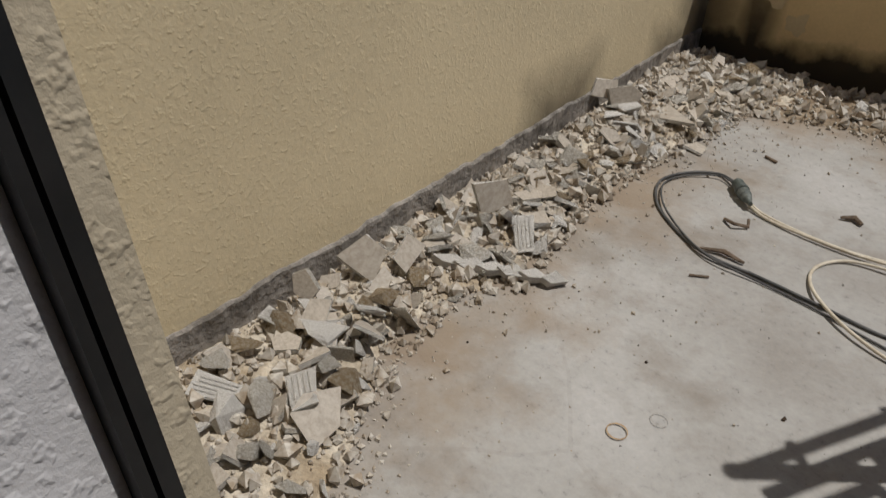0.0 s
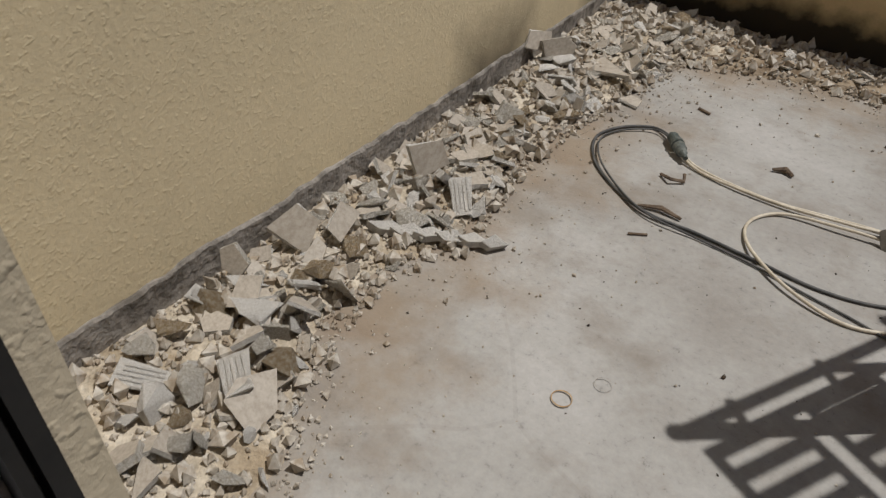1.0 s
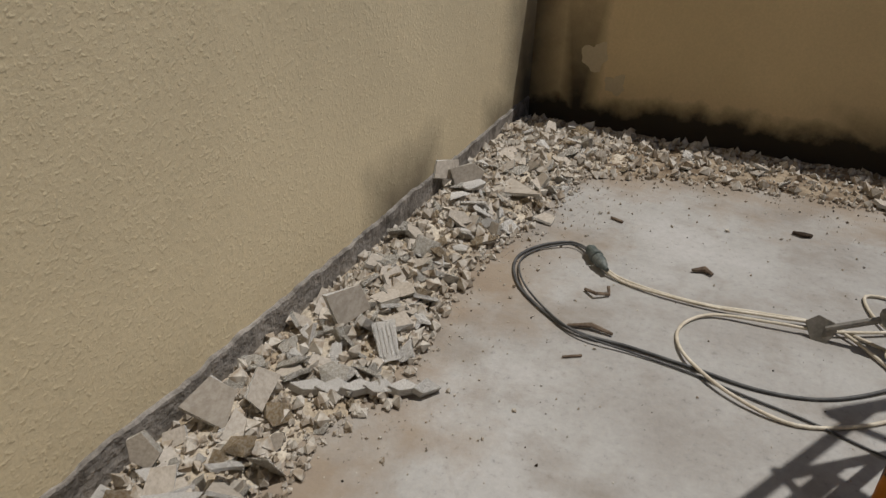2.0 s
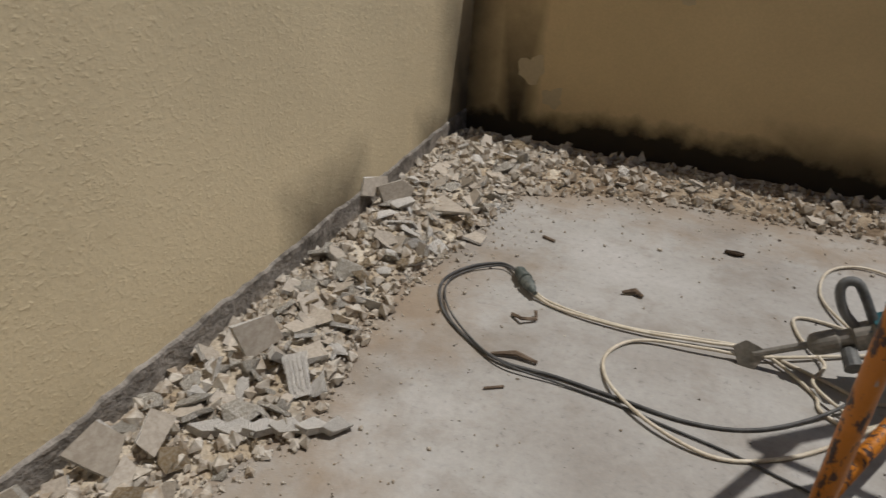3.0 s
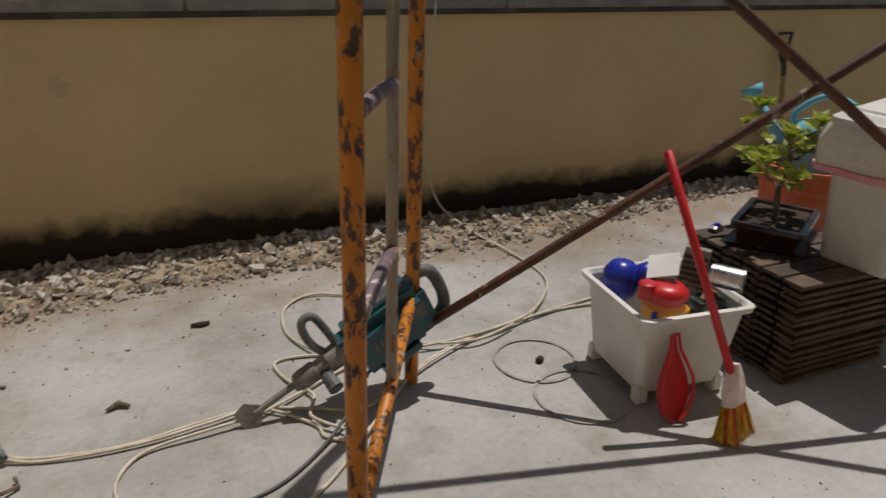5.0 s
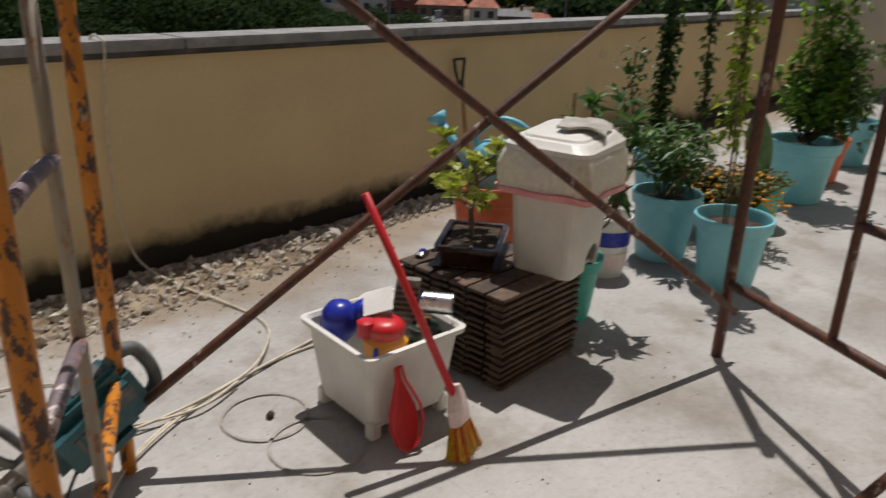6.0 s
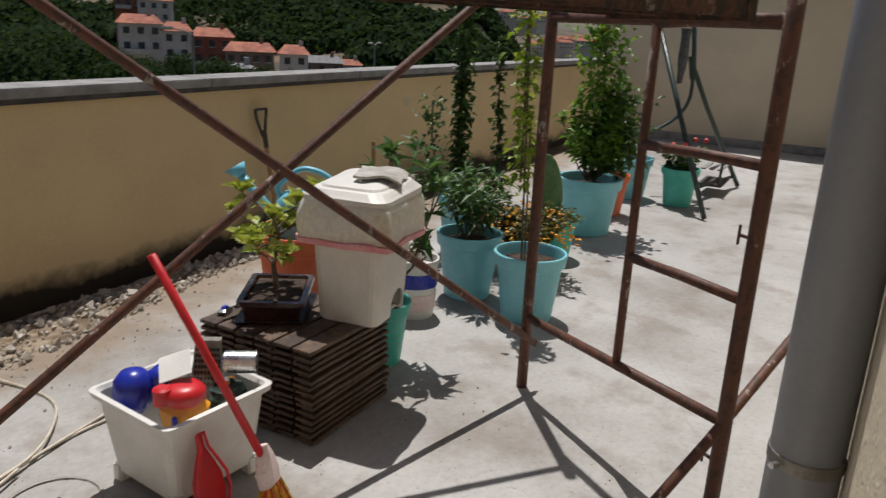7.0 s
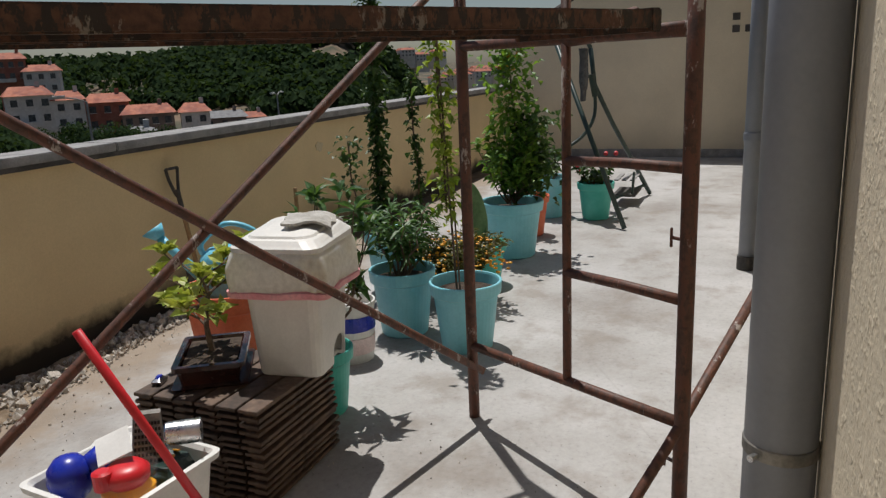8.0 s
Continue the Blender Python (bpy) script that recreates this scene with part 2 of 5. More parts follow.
M_YELLOW = simple("yellow_plastic", (0.72, 0.30, 0.01), (0.82, 0.38, 0.015), 0.4, 8, relief=0.05)
M_BRISTLE = simple("yellow_bristle", (0.58, 0.38, 0.025), (0.78, 0.56, 0.05), 0.7, 40, spread=0.3)
M_PINKWHITE = simple("pale_pink_plastic", (0.72, 0.55, 0.53), (0.80, 0.66, 0.64), 0.4, 10)
M_DECKWOOD = simple("dark_oiled_wood", (0.05, 0.029, 0.018), (0.125, 0.078, 0.05), 0.6, 22, relief=0.5, dist=0.003, vary=0.3)
M_BONSAIPOT = simple("dark_brown_glaze", (0.025, 0.009, 0.007), (0.055, 0.02, 0.014), 0.18, 8, relief=0.05)
M_TURQ = simple("turquoise_plastic", (0.20, 0.54, 0.62), (0.26, 0.62, 0.70), 0.45, 5, relief=0.06, spread=0.05, vary=0.08)
M_GREENPOT = simple("sea_green_plastic", (0.05, 0.42, 0.34), (0.09, 0.50, 0.42), 0.42, 5, relief=0.06, spread=0.05, vary=0.08)
M_TERRA = simple("terracotta_plastic", (0.60, 0.12, 0.045), (0.70, 0.17, 0.07), 0.55, 6, relief=0.1, spread=0.06)
M_CANBLUE = simple("light_blue_plastic", (0.15, 0.52, 0.68), (0.22, 0.60, 0.74), 0.4, 6, relief=0.05)
M_SPADEWOOD = simple("worn_wood_handle", (0.30, 0.17, 0.07), (0.42, 0.27, 0.13), 0.65, 20, relief=0.3)
M_IRON = simple("dark_iron", (0.03, 0.027, 0.025), (0.07, 0.06, 0.052), 0.6, 20)
M_SWING = simple("dark_green_enamel", (0.012, 0.03, 0.025), (0.03, 0.055, 0.045), 0.4, 12)
M_GLOVE = simple("grey_work_glove", (0.05, 0.052, 0.055), (0.11, 0.11, 0.115), 0.9, 30)
M_BARK = simple("bark", (0.10, 0.07, 0.05), (0.20, 0.15, 0.11), 0.9, 30, relief=0.8, dist=0.004)
M_REDTILE = simple("red_roof_tiles", (0.22, 0.06, 0.035), (0.40, 0.13, 0.065), 0.8, 0.5, spread=0.2, fine=3.0)
M_FACADE = simple("pale_facade", (0.52, 0.50, 0.46), (0.62, 0.60, 0.56), 0.9, 0.4, fine=2.0, vary=0.2)
M_FACADED = simple("brown_facade", (0.16, 0.12, 0.10), (0.24, 0.18, 0.15), 0.9, 0.4, fine=2.0)
M_BRICK = simple("red_brick_facade", (0.24, 0.085, 0.055), (0.34, 0.14, 0.09), 0.9, 0.6, fine=3.0)
M_WINDOW = simple("far_window", (0.03, 0.035, 0.04), (0.08, 0.085, 0.09), 0.2, 2.0, relief=0)
M_GREYROOF = simple("grey_roof", (0.14, 0.14, 0.145), (0.2, 0.2, 0.2), 0.8, 1.0, fine=3.0)
M_LEAFY = leafy("citrus_leaf", (0.20, 0.27, 0.05), (0.46, 0.50, 0.14))
M_LEAFD = leafy("oleander_leaf", (0.03, 0.085, 0.025), (0.10, 0.19, 0.06))
M_IVY = leafy("ivy_leaf", (0.025, 0.06, 0.015), (0.07, 0.13, 0.03))
M_VINE = leafy("vine_leaf", (0.06, 0.16, 0.02), (0.20, 0.33, 0.05))
M_VINEY = leafy("young_vine_leaf", (0.12, 0.22, 0.02), (0.36, 0.44, 0.07))
M_MARI = leafy("marigold_leaf", (0.05, 0.06, 0.015), (0.13, 0.13, 0.03))
M_FLOWER = simple("orange_petal", (0.65, 0.25, 0.01), (0.8, 0.42, 0.02), 0.6, 40, relief=0)
M_REDFLOWER = simple("red_petal", (0.5, 0.02, 0.03), (0.65, 0.05, 0.06), 0.6, 40, relief=0)
M_CACTUS = simple("cactus_skin", (0.06, 0.15, 0.05), (0.10, 0.20, 0.08), 0.55, 18)
M_FOREST = leafy("far_tree_leaf", (0.014, 0.030, 0.012), (0.038, 0.062, 0.024), rough=0.95, gloss=0.05)
M_GROUND = simple("far_ground", (0.03, 0.04, 0.018), (0.17, 0.115, 0.07), 0.95, 0.035, relief=0, fine=0.5, lo=0.42, hi=0.6)


def glass(name, tint):
    m, t, p = nodes(name)
    p.inputs["Base Color"].default_value = (*tint, 1)
    p.inputs["Alpha"].default_value, p.inputs["Roughness"].default_value = 0.05, 0.08
    return m


M_CLEAR = glass("clear_plastic", (0.5, 0.48, 0.46))


# ---- mesh building ----
def part(name, bm, material, parent=None, label="", smooth=False):
    me = bpy.data.meshes.new(name)
    bm.to_mesh(me)
    bm.free()
    me.materials.append(material)
    if smooth:
        for f in me.polygons:
            f.use_smooth = True
    ob = new(name, me)
    ob.parent = parent
    if label:
        ob["label"] = label
    return ob


def raw(name, verts, faces, material, parent=None, smooth=False, label=""):
    me = bpy.data.meshes.new(name)
    me.from_pydata([tuple(v) for v in verts], [], faces)
    me.materials.append(material)
    if smooth:
        for f in me.polygons:
            f.use_smooth = True
    ob = new(name, me)
    ob.parent = parent
    if label:
        ob["label"] = label
    return ob


def thing(name, at=(0, 0, 0), turn=0.0, label="", category="", group="", kind=""):
    e = new(name)
    e.empty_display_size = 0.1
    e.matrix_basis = pose(*at, 0, 0, turn)
    return tagged(e, label, category, group, kind)


def box(bm, lo, hi, bevel=0.0, m=None):
    a, b = Vector(lo), Vector(hi)
    res = bmesh.ops.create_cube(bm, size=1.0)
    vs = res["verts"]
    for v in vs:
        v.co = Vector((a[i] + (v.co[i] + 0.5) * (b[i] - a[i]) for i in range(3)))
    if m is not None:
        bmesh.ops.transform(bm, matrix=m, verts=vs)
    if bevel:
        es = list({e for v in vs for e in v.link_edges})
        bmesh.ops.bevel(bm, geom=es, offset=bevel, segments=2, affect="EDGES")
    return bm


def boxed(lo, hi, bevel=0.0, m=None):
    return box(bmesh.new(), lo, hi, bevel, m)


def boxed_mesh(name, lo, hi, material):
    me = bpy.data.meshes.new(name)
    bm = boxed(lo, hi)
    for v in bm.verts:
        v.co += Vector((noise.noise(v.co * 3 + Vector(lo)), noise.noise(v.co * 5), 0)) * 0.35
    bm.to_mesh(me)
    bm.free()
    me.materials.append(material)
    return me


def tube(bm, pts, radius, seg=10, caps=True):
    """A round bar swept along points; radius may be a list."""
    pts = [Vector(p) for p in pts]
    rs = radius if isinstance(radius, (list, tuple)) else [radius] * len(pts)
    rings, ref = [], None
    for i, p in enumerate(pts):
        d = (pts[min(i + 1, len(pts) - 1)] - pts[max(i - 1, 0)]).normalized()
        if ref is None:
            ref = d.orthogonal().normalized()
        ref = (ref - d * ref.dot(d)).normalized()
        up = d.cross(ref)
        rings.append([bm.verts.new(p + (ref * math.cos(2 * math.pi * k / seg) + up * math.sin(2 * math.pi * k / seg)) * rs[i]) for k in range(seg)])
    for a, b in zip(rings[:-1], rings[1:]):
        for k in range(seg):
            bm.faces.new((a[k], a[(k + 1) % seg], b[(k + 1) % seg], b[k]))
    if caps:
        bm.faces.new(rings[0][::-1])
        bm.faces.new(rings[-1])
    return bm


def tubed(pts, radius, seg=10):
    return tube(bmesh.new(), pts, radius, seg)


def curve_points(pts, steps=8, closed=False):
    """A smooth line through the points."""
    p = [Vector(q) for q in pts]
    out = []
    for i in range(len(p) - 1):
        a, b, c, d = p[max(i - 1, 0)], p[i], p[i + 1], p[min(i + 2, len(p) - 1)]
        for k in range(steps):
            t = k / steps
            out.append(0.5 * ((2 * b) + (c - a) * t + (2 * a - 5 * b + 4 * c - d) * t * t + (3 * b - a - 3 * c + d) * t ** 3))
    return out + [p[-1]]


def lathe(profile, seg=32, squash=1.0):
    bm = bmesh.new()
    rings = []
    for r, z in profile:
        rings.append([bm.verts.new((r * math.cos(2 * math.pi * k / seg), r * squash * math.sin(2 * math.pi * k / seg), z)) for k in range(seg)])
    for a, b in zip(rings[:-1], rings[1:]):
        for k in range(seg):
            bm.faces.new((a[k], a[(k + 1) % seg], b[(k + 1) % seg], b[k]))
    bm.faces.new(rings[0][::-1])
    bm.faces.new(rings[-1])
    return bm


def prism(outline, z0, z1, bevel=0.0):
    """An outline in x, y raised from z0 to z1."""
    bm = bmesh.new()
    a = [bm.verts.new((x, y, z0)) for x, y in outline]
    b = [bm.verts.new((x, y, z1)) for x, y in outline]
    n = len(a)
    bm.faces.new(a[::-1])
    bm.faces.new(b)
    for k in range(n):
        bm.faces.new((a[k], a[(k + 1) % n], b[(k + 1) % n], b[k]))
    if bevel:
        bmesh.ops.bevel(bm, geom=list(bm.edges), offset=bevel, segments=2, affect="EDGES")
    return bm


def leaf_mesh(name, spots, length, width, material, parent, droop=0.2, curl=0.25, rng=None):
    """Many single leaves: spots are (place, direction); each leaf is a pointed, folded blade."""
    rng = rng or random.Random(3)
    verts, faces = [], []
    for place, way in spots:
        d = Vector(way).normalized()
        s = d.cross(Vector((rng.gauss(0, 0.4), rng.gauss(0, 0.4), 1))).normalized()
        n = s.cross(d).normalized()
        L, W = length * rng.uniform(0.65, 1.2), width * rng.uniform(0.7, 1.15)
        p = Vector(place)
        down = Vector((0, 0, -1)) * L * droop
        mid, tip = p + d * L * 0.5 + n * L * 0.06, p + d * L + down
        i = len(verts)
        verts += [p, p + d * L * 0.3 + s * W * 0.42 + n * W * curl, mid + s * W * 0.5 + n * W * curl + down * 0.3, tip,
                  mid - s * W * 0.5 + n * W * curl + down * 0.3, p + d * L * 0.3 - s * W * 0.42 + n * W * curl, p + d * L * 0.3, mid + down * 0.3]
        faces += [(i, i + 1, i + 6), (i, i + 6, i + 5), (i + 1, i + 2, i + 7, i + 6), (i + 6, i + 7, i + 4, i + 5), (i + 2, i + 3, i + 7), (i + 7, i + 3, i + 4)]
    return raw(name, verts, faces, material, parent)


def ball(rng):
    while True:
        v = Vector((rng.uniform(-1, 1), rng.uniform(-1, 1), rng.uniform(-1, 1)))
        if 0.05 < v.length < 1:
            return v

# ---- structure ----
XL, YB, YF, XE = -0.68, 4.32, 0.59, 12.5


def setting(ob, label, category):
    return tagged(ob, label, category, kind="structure")


bm = bmesh.new()
nx, ny = 110, 40
grid = [[bm.verts.new((XL - 0.2 + (XE + 0.4 - XL) * i / nx, YF - 0.02 + (YB + 0.1 - YF) * j / ny, 0)) for j in range(ny + 1)] for i in range(nx + 1)]
for row in grid:
    for v in row:
        x, y = v.co.x, v.co.y
        v.co.z = 0.004 * noise.noise((x * 1.1, y * 1.1, 0))
        if y > 4.0 and x < 9:
            v.co.z -= 0.05 * min(1, (y - 4.0) / 0.12) * (0.6 + 0.6 * abs(noise.noise((x * 3, y * 3, 4))))
for i in range(nx):
    for j in range(ny):
        bm.faces.new((grid[i][j], grid[i + 1][j], grid[i + 1][j + 1], grid[i][j + 1]))
setting(part("floor", bm, M_FLOOR, smooth=True), "pale grey cement screed terrace floor, dusty and stained", "floor")

def xl(y):
    """The side wall's face: it is slightly out of square."""
    return XL + 0.0185 * (y - 2.2)


wall_left = setting(part("wall_left", prism([(XL - 0.35, 0.3), (xl(0.3), 0.3), (xl(YB + 0.25), YB + 0.25), (XL - 0.35, YB + 0.25)], -0.3, 2.6), M_LEFT), "sunlit cream rendered side wall, stained dark at its foot", "wall")
bm = bmesh.new()
n = 240
strip = []
for k in range(n + 1):
    y = YF + 0.02 + (YB - YF - 0.04) * k / n
    a = 0.10 + 0.014 * noise.noise((y * 4, 0, 1)) + 0.010 * noise.noise((y * 17, 0, 1)) + 0.005 * noise.noise((y * 50, 0, 1))
    d = 0.011 + 0.005 * noise.noise((y * 9, 3, 1)) + 0.004 * noise.noise((y * 40, 3, 1))
    strip.append([bm.verts.new((xl(y) + u, y, z)) for u, z in ((d + 0.004, -0.03), (d + 0.003 * noise.noise((y * 30, 7, 1)), a * 0.5), (d, a - 0.006), (d * 0.5, a), (-0.02, a + 0.004))])
for p, q in zip(strip[:-1], strip[1:]):
    for k in range(4):
        bm.faces.new((p[k], q[k], q[k + 1], p[k + 1]))
setting(part("baseboard", bm, M_BASE), "rough grey mortar band where the skirting tiles were torn off", "skirting")

setting(part("wall_parapet", boxed((XL - 0.02, YB, -0.3), (XE + 0.2, YB + 0.2, 1.10)), M_BACK), "ochre rendered parapet in shade with black mould at its foot", "parapet")
cop = thing("coping", (0, 0, 0), 0, "grey concrete coping along the parapet top", "coping", kind="structure")
x = XL
while x < XE:
    w = min(1.6, XE - x)
    part("coping_stone", boxed((x + 0.004, YB - 0.05, 1.10), (x + w - 0.004, YB + 0.25, 1.152), 0.006), M_COPING, cop)
    x += w
# strip along the coping's underside, darker than the coping stones
part("underside_strip", boxed((XL, YB - 0.045, 1.072), (XE, YB - 0.002, 1.10)), M_DARKEDGE, cop)

bm = bmesh.new()
gable = [(YF - 0.3, -0.2), (4.45, -0.2), (4.45, 1.74), (3.44, 2.30), (YF - 0.3, 3.95)]
f0 = [bm.verts.new((XE, y, z)) for y, z in gable]
f1 = [bm.verts.new((XE + 0.25, y, z)) for y, z in gable]
bm.faces.new(f0[::-1])
bm.faces.new(f1)
for k in range(5):
    bm.faces.new((f0[k], f0[(k + 1) % 5], f1[(k + 1) % 5], f1[k]))
bmesh.ops.recalc_face_normals(bm, faces=bm.faces)
end = setting(part("wall_end", bm, M_HOUSE), "cream rendered end wall with a sloping roofline", "wall")
part("verge", tubed([(XE + 0.05, 4.47, 1.76), (XE + 0.05, 3.44, 2.33), (XE + 0.05, YF, 3.85)], 0.05, 6), M_DARKEDGE, end, "dark roof edge")
part("corner_strip", boxed((XE - 0.03, 4.36, 1.15), (XE + 0.1, 4.47, 1.76)), M_DARKEDGE, end, "dark corner edge")
part("footing", boxed((XE - 0.05, YF + 0.1, 0.0), (XE + 0.01, 4.3, 0.12), 0.005), M_COPING, end, "grey mortar skirting")
for y, z in ((0.97, 2.0), (0.97, 1.83), (0.80, 1.83)):
    part("vent_block", boxed((XE - 0.008, y - 0.05, z - 0.05), (XE + 0.02, y + 0.05, z + 0.05)), M_DARKEDGE, end, "dark square vent")

M_PATCH = stucco("filler_patch", (0.58, 0.48, 0.31), grain=1.3)
for px, pz, r in ((-0.30, 0.36, 0.075), (-0.18, 0.22, 0.05), (0.37, 0.78, 0.04), (6.5, 0.86, 0.05)):
    bm = bmesh.new()
    ring0 = [(px + r * (1 + 0.75 * noise.noise((math.cos(0.2618 * k) * 1.6, math.sin(0.2618 * k) * 1.6, px * 5))) * math.cos(0.2618 * k), pz + r * (1 + 0.75 * noise.noise((math.cos(0.2618 * k) * 1.6, math.sin(0.2618 * k) * 1.6, px * 5))) * math.sin(0.2618 * k)) for k in range(24)]
    a = [bm.verts.new((u, YB - 0.004, v)) for u, v in ring0]
    b = [bm.verts.new((u, YB + 0.004, v)) for u, v in ring0]
    bm.faces.new(a)
    for k in range(24):
        bm.faces.new((a[k], b[k], b[(k + 1) % 24], a[(k + 1) % 24]))
    setting(part("trim", bm, M_PATCH), "pale filler patch smeared on the parapet", "patch")

# house wall: door opening between the leaning jamb and x = 0.98
setting(part("wall_house", boxed((0.98, 0.36, -0.2), (XE + 0.2, YF, 3.2), 0.004), M_HOUSE), "cream rendered house wall in full sun", "wall")


def slab_x(x0, x1, y0, y1, z0, z1, lean):
    """An upright slab whose end face leans with height."""
    bm = bmesh.new()
    v = [bm.verts.new((xx + (lean * (0.85 - z) if xx > x0 else 0), y, z)) for z in (z0, z1) for xx, y in ((x0, y0), (x1, y0), (x1, y1), (x0, y1))]
    for q in ((3, 2, 1, 0), (4, 5, 6, 7), (0, 1, 5, 4), (1, 2, 6, 5), (2, 3, 7, 6), (3, 0, 4, 7)):
        bm.faces.new([v[k] for k in q])
    return bm


LEAN = 0.22
door = setting(part("wall_jamb", slab_x(XL - 0.25, 0.03, 0.584, 0.622, -0.2, 2.1, LEAN), M_COARSE), "coarse cream rendered door jamb", "wall")
setting(part("wall_reveal", slab_x(XL - 0.25, 0.022, -0.2, 0.545, -0.2, 2.1, LEAN), M_WHITE), "white rendered reveal with a thin crack", "wall")
frame_ob = thing("door_frame", (0, 0, 0), 0, "black metal shutter guide in the door jamb", "door frame", kind="structure")
part("guide", slab_x(-0.3, 0.032, 0.566, 0.586, 0.0, 2.1, LEAN), M_BLACK, frame_ob)
part("channel", slab_x(-0.3, 0.012, 0.552, 0.566, 0.0, 2.1, LEAN), M_BLACK, frame_ob)
part("guide", slab_x(-0.3, 0.050, 0.540, 0.553, 0.0, 2.1, LEAN), M_BLACK, frame_ob)
setting(part("wall_lintel", boxed((XL - 0.25, 0.36, 2.1), (0.98, YF, 3.2)), M_HOUSE), "cream rendered wall over the door", "wall")
setting(part("wall_room_back", boxed((-1.2, -3.2, -0.2), (3.2, -3.0, 2.7)), M_WHITE), "plain white room wall", "wall")
setting(part("wall_room_side", boxed((-1.2, -3.0, -0.2), (-1.0, -0.2, 2.7)), M_WHITE), "plain white room wall", "wall")
setting(part("wall_room_far", boxed((3.0, -3.0, -0.2), (3.2, 0.36, 2.7)), M_WHITE), "plain white room wall", "wall")
setting(part("ceiling", boxed((-1.2, -3.2, 2.7), (3.2, 0.36, 2.8)), M_WHITE), "plain white room ceiling", "ceiling")
setting(part("floor_room", boxed((-1.2, -3.2, -0.2), (3.2, YF - 0.02, -0.004)), M_COPING), "grey room floor and threshold", "floor")
crack = [(0.03, 0.40 + 0.02 * math.sin(k * 1.9) + 0.004 * k, 0.95 - 0.045 * k) for k in range(14)]
setting(part("crack", tubed([(x + LEAN * (0.85 - z) - 0.007, y, z) for x, y, z in crack], 0.0018, 5), M_BLACK), "thin dark crack in white render", "crack")

# ---- landscape beyond the parapet ----
def land_height(x, y):
    d = math.hypot(x, y)
    low = -9 - 6 * min(1, d / 60) - 10 * min(1, max(0, d - 90) / 200)
    ridge = 70 * math.exp(-((d - 420) / 150) ** 2) * (0.72 + 0.28 * math.sin(math.atan2(y, x) * 5 + 0.6))
    turn = math.degrees(math.atan2(y, x))
    ridge *= min(1, max(0.0, (turn - 23) / 6))
    near = 9 * math.exp(-((d - 60) / 35) ** 2) * min(1, max(0, (turn - 48) / 12))
    far = 12 * min(1, max(0, d - 500) / 700) + 14 * min(1, max(0, d - 1200) / 1200)
    return low + ridge + near + far + 1.5 * noise.noise((x * 0.02, y * 0.02, 0))


verts, faces = [], []
rings = [6, 12, 20, 30, 42, 56, 72, 90, 110, 135, 165, 200, 240, 285, 335, 390, 450, 520, 620, 760, 950, 1250, 1700, 2600, 4200]
na = 60
for r in rings:
    for k in range(na + 1):
        a = math.radians(-40 + 200 * k / na)
        x, y = 0.6 + r * math.cos(a), 0.7 + max(-60, r * math.sin(a))
        y = max(y, 5.2) if -1 < x < 13 else y
        verts.append((x, y, land_height(x, y)))
for i in range(len(rings) - 1):
    for k in range(na):
        a = i * (na + 1) + k
        faces.append((a, a + na + 1, a + na + 2, a + 1))
tagged(raw("ground", verts, faces, M_GROUND, smooth=True), "green and earthy hillside falling away below the terrace", "ground", kind="structure")

rng = random.Random(11)


def clump_mesh(spots, name, label, blades, facet):
    """Tree crowns far off: each a loose bunch of leaf facets on an uneven shell."""
    verts, faces = [], []
    for (x, y, z), size in spots:
        for _ in range(blades):
            v = ball(rng).normalized()
            v.z = abs(v.z) * 1.1 - 0.25
            p = Vector((x, y, z)) + v * size * rng.uniform(0.55, 1.0)
            s = size * rng.uniform(*facet)
            u, w = (v + ball(rng) * 0.9).orthogonal().normalized(), None
            w = v.cross(u).normalized()
            i = len(verts)
            verts += [p + u * s, p + w * s * 0.8 + v * s * 0.3, p - u * s * 0.9, p - w * s * 0.7 + v * s * 0.2]
            faces += [(i, i + 1, i + 2, i + 3)]
    return tagged(raw(name, verts, faces, M_FOREST), label, "trees", kind="stuff")


spots = []
while len(spots) < 5200:
    a, d = math.radians(rng.uniform(22, 75)), rng.uniform(175, 520)
    if 36 < math.degrees(a) < 54 and d < 275:
        continue
    x, y = d * math.cos(a), d * math.sin(a)
    if noise.noise((x * 0.012, y * 0.012, 7)) < -0.30 or (42.5 < math.degrees(a) < 48 and 255 < d < 400 and rng.random() < 0.86):
        continue
    spots.append(((x, y, land_height(x, y) + 1.5), rng.uniform(3.5, 7.5)))
clump_mesh(spots, "far_woods", "dark green woods on the far hillside", 46, (0.16, 0.3))
spots = []
while len(spots) < 330:
    a, d = math.radians(rng.uniform(46.5, 112)), rng.uniform(48, 78)
    x, y = d * math.cos(a), d * math.sin(a)
    spots.append(((x, y, -10 + (2.5 + 5.5 * min(1, (math.degrees(a) - 46.5) / 7)) * rng.random() ** 0.8), rng.uniform(1.8, 3.2)))
for k in range(90):
    a, d = math.radians(rng.uniform(36, 54)), rng.uniform(92, 112)
    spots.append(((d * math.cos(a), d * math.sin(a), -10.5 + 3.2 * rng.random() + 0.14 * (math.degrees(a) - 36)), rng.uniform(1.8, 3.0)))
clump_mesh(spots, "near_woods", "dense dark green trees below the terrace", 620, (0.045, 0.10))


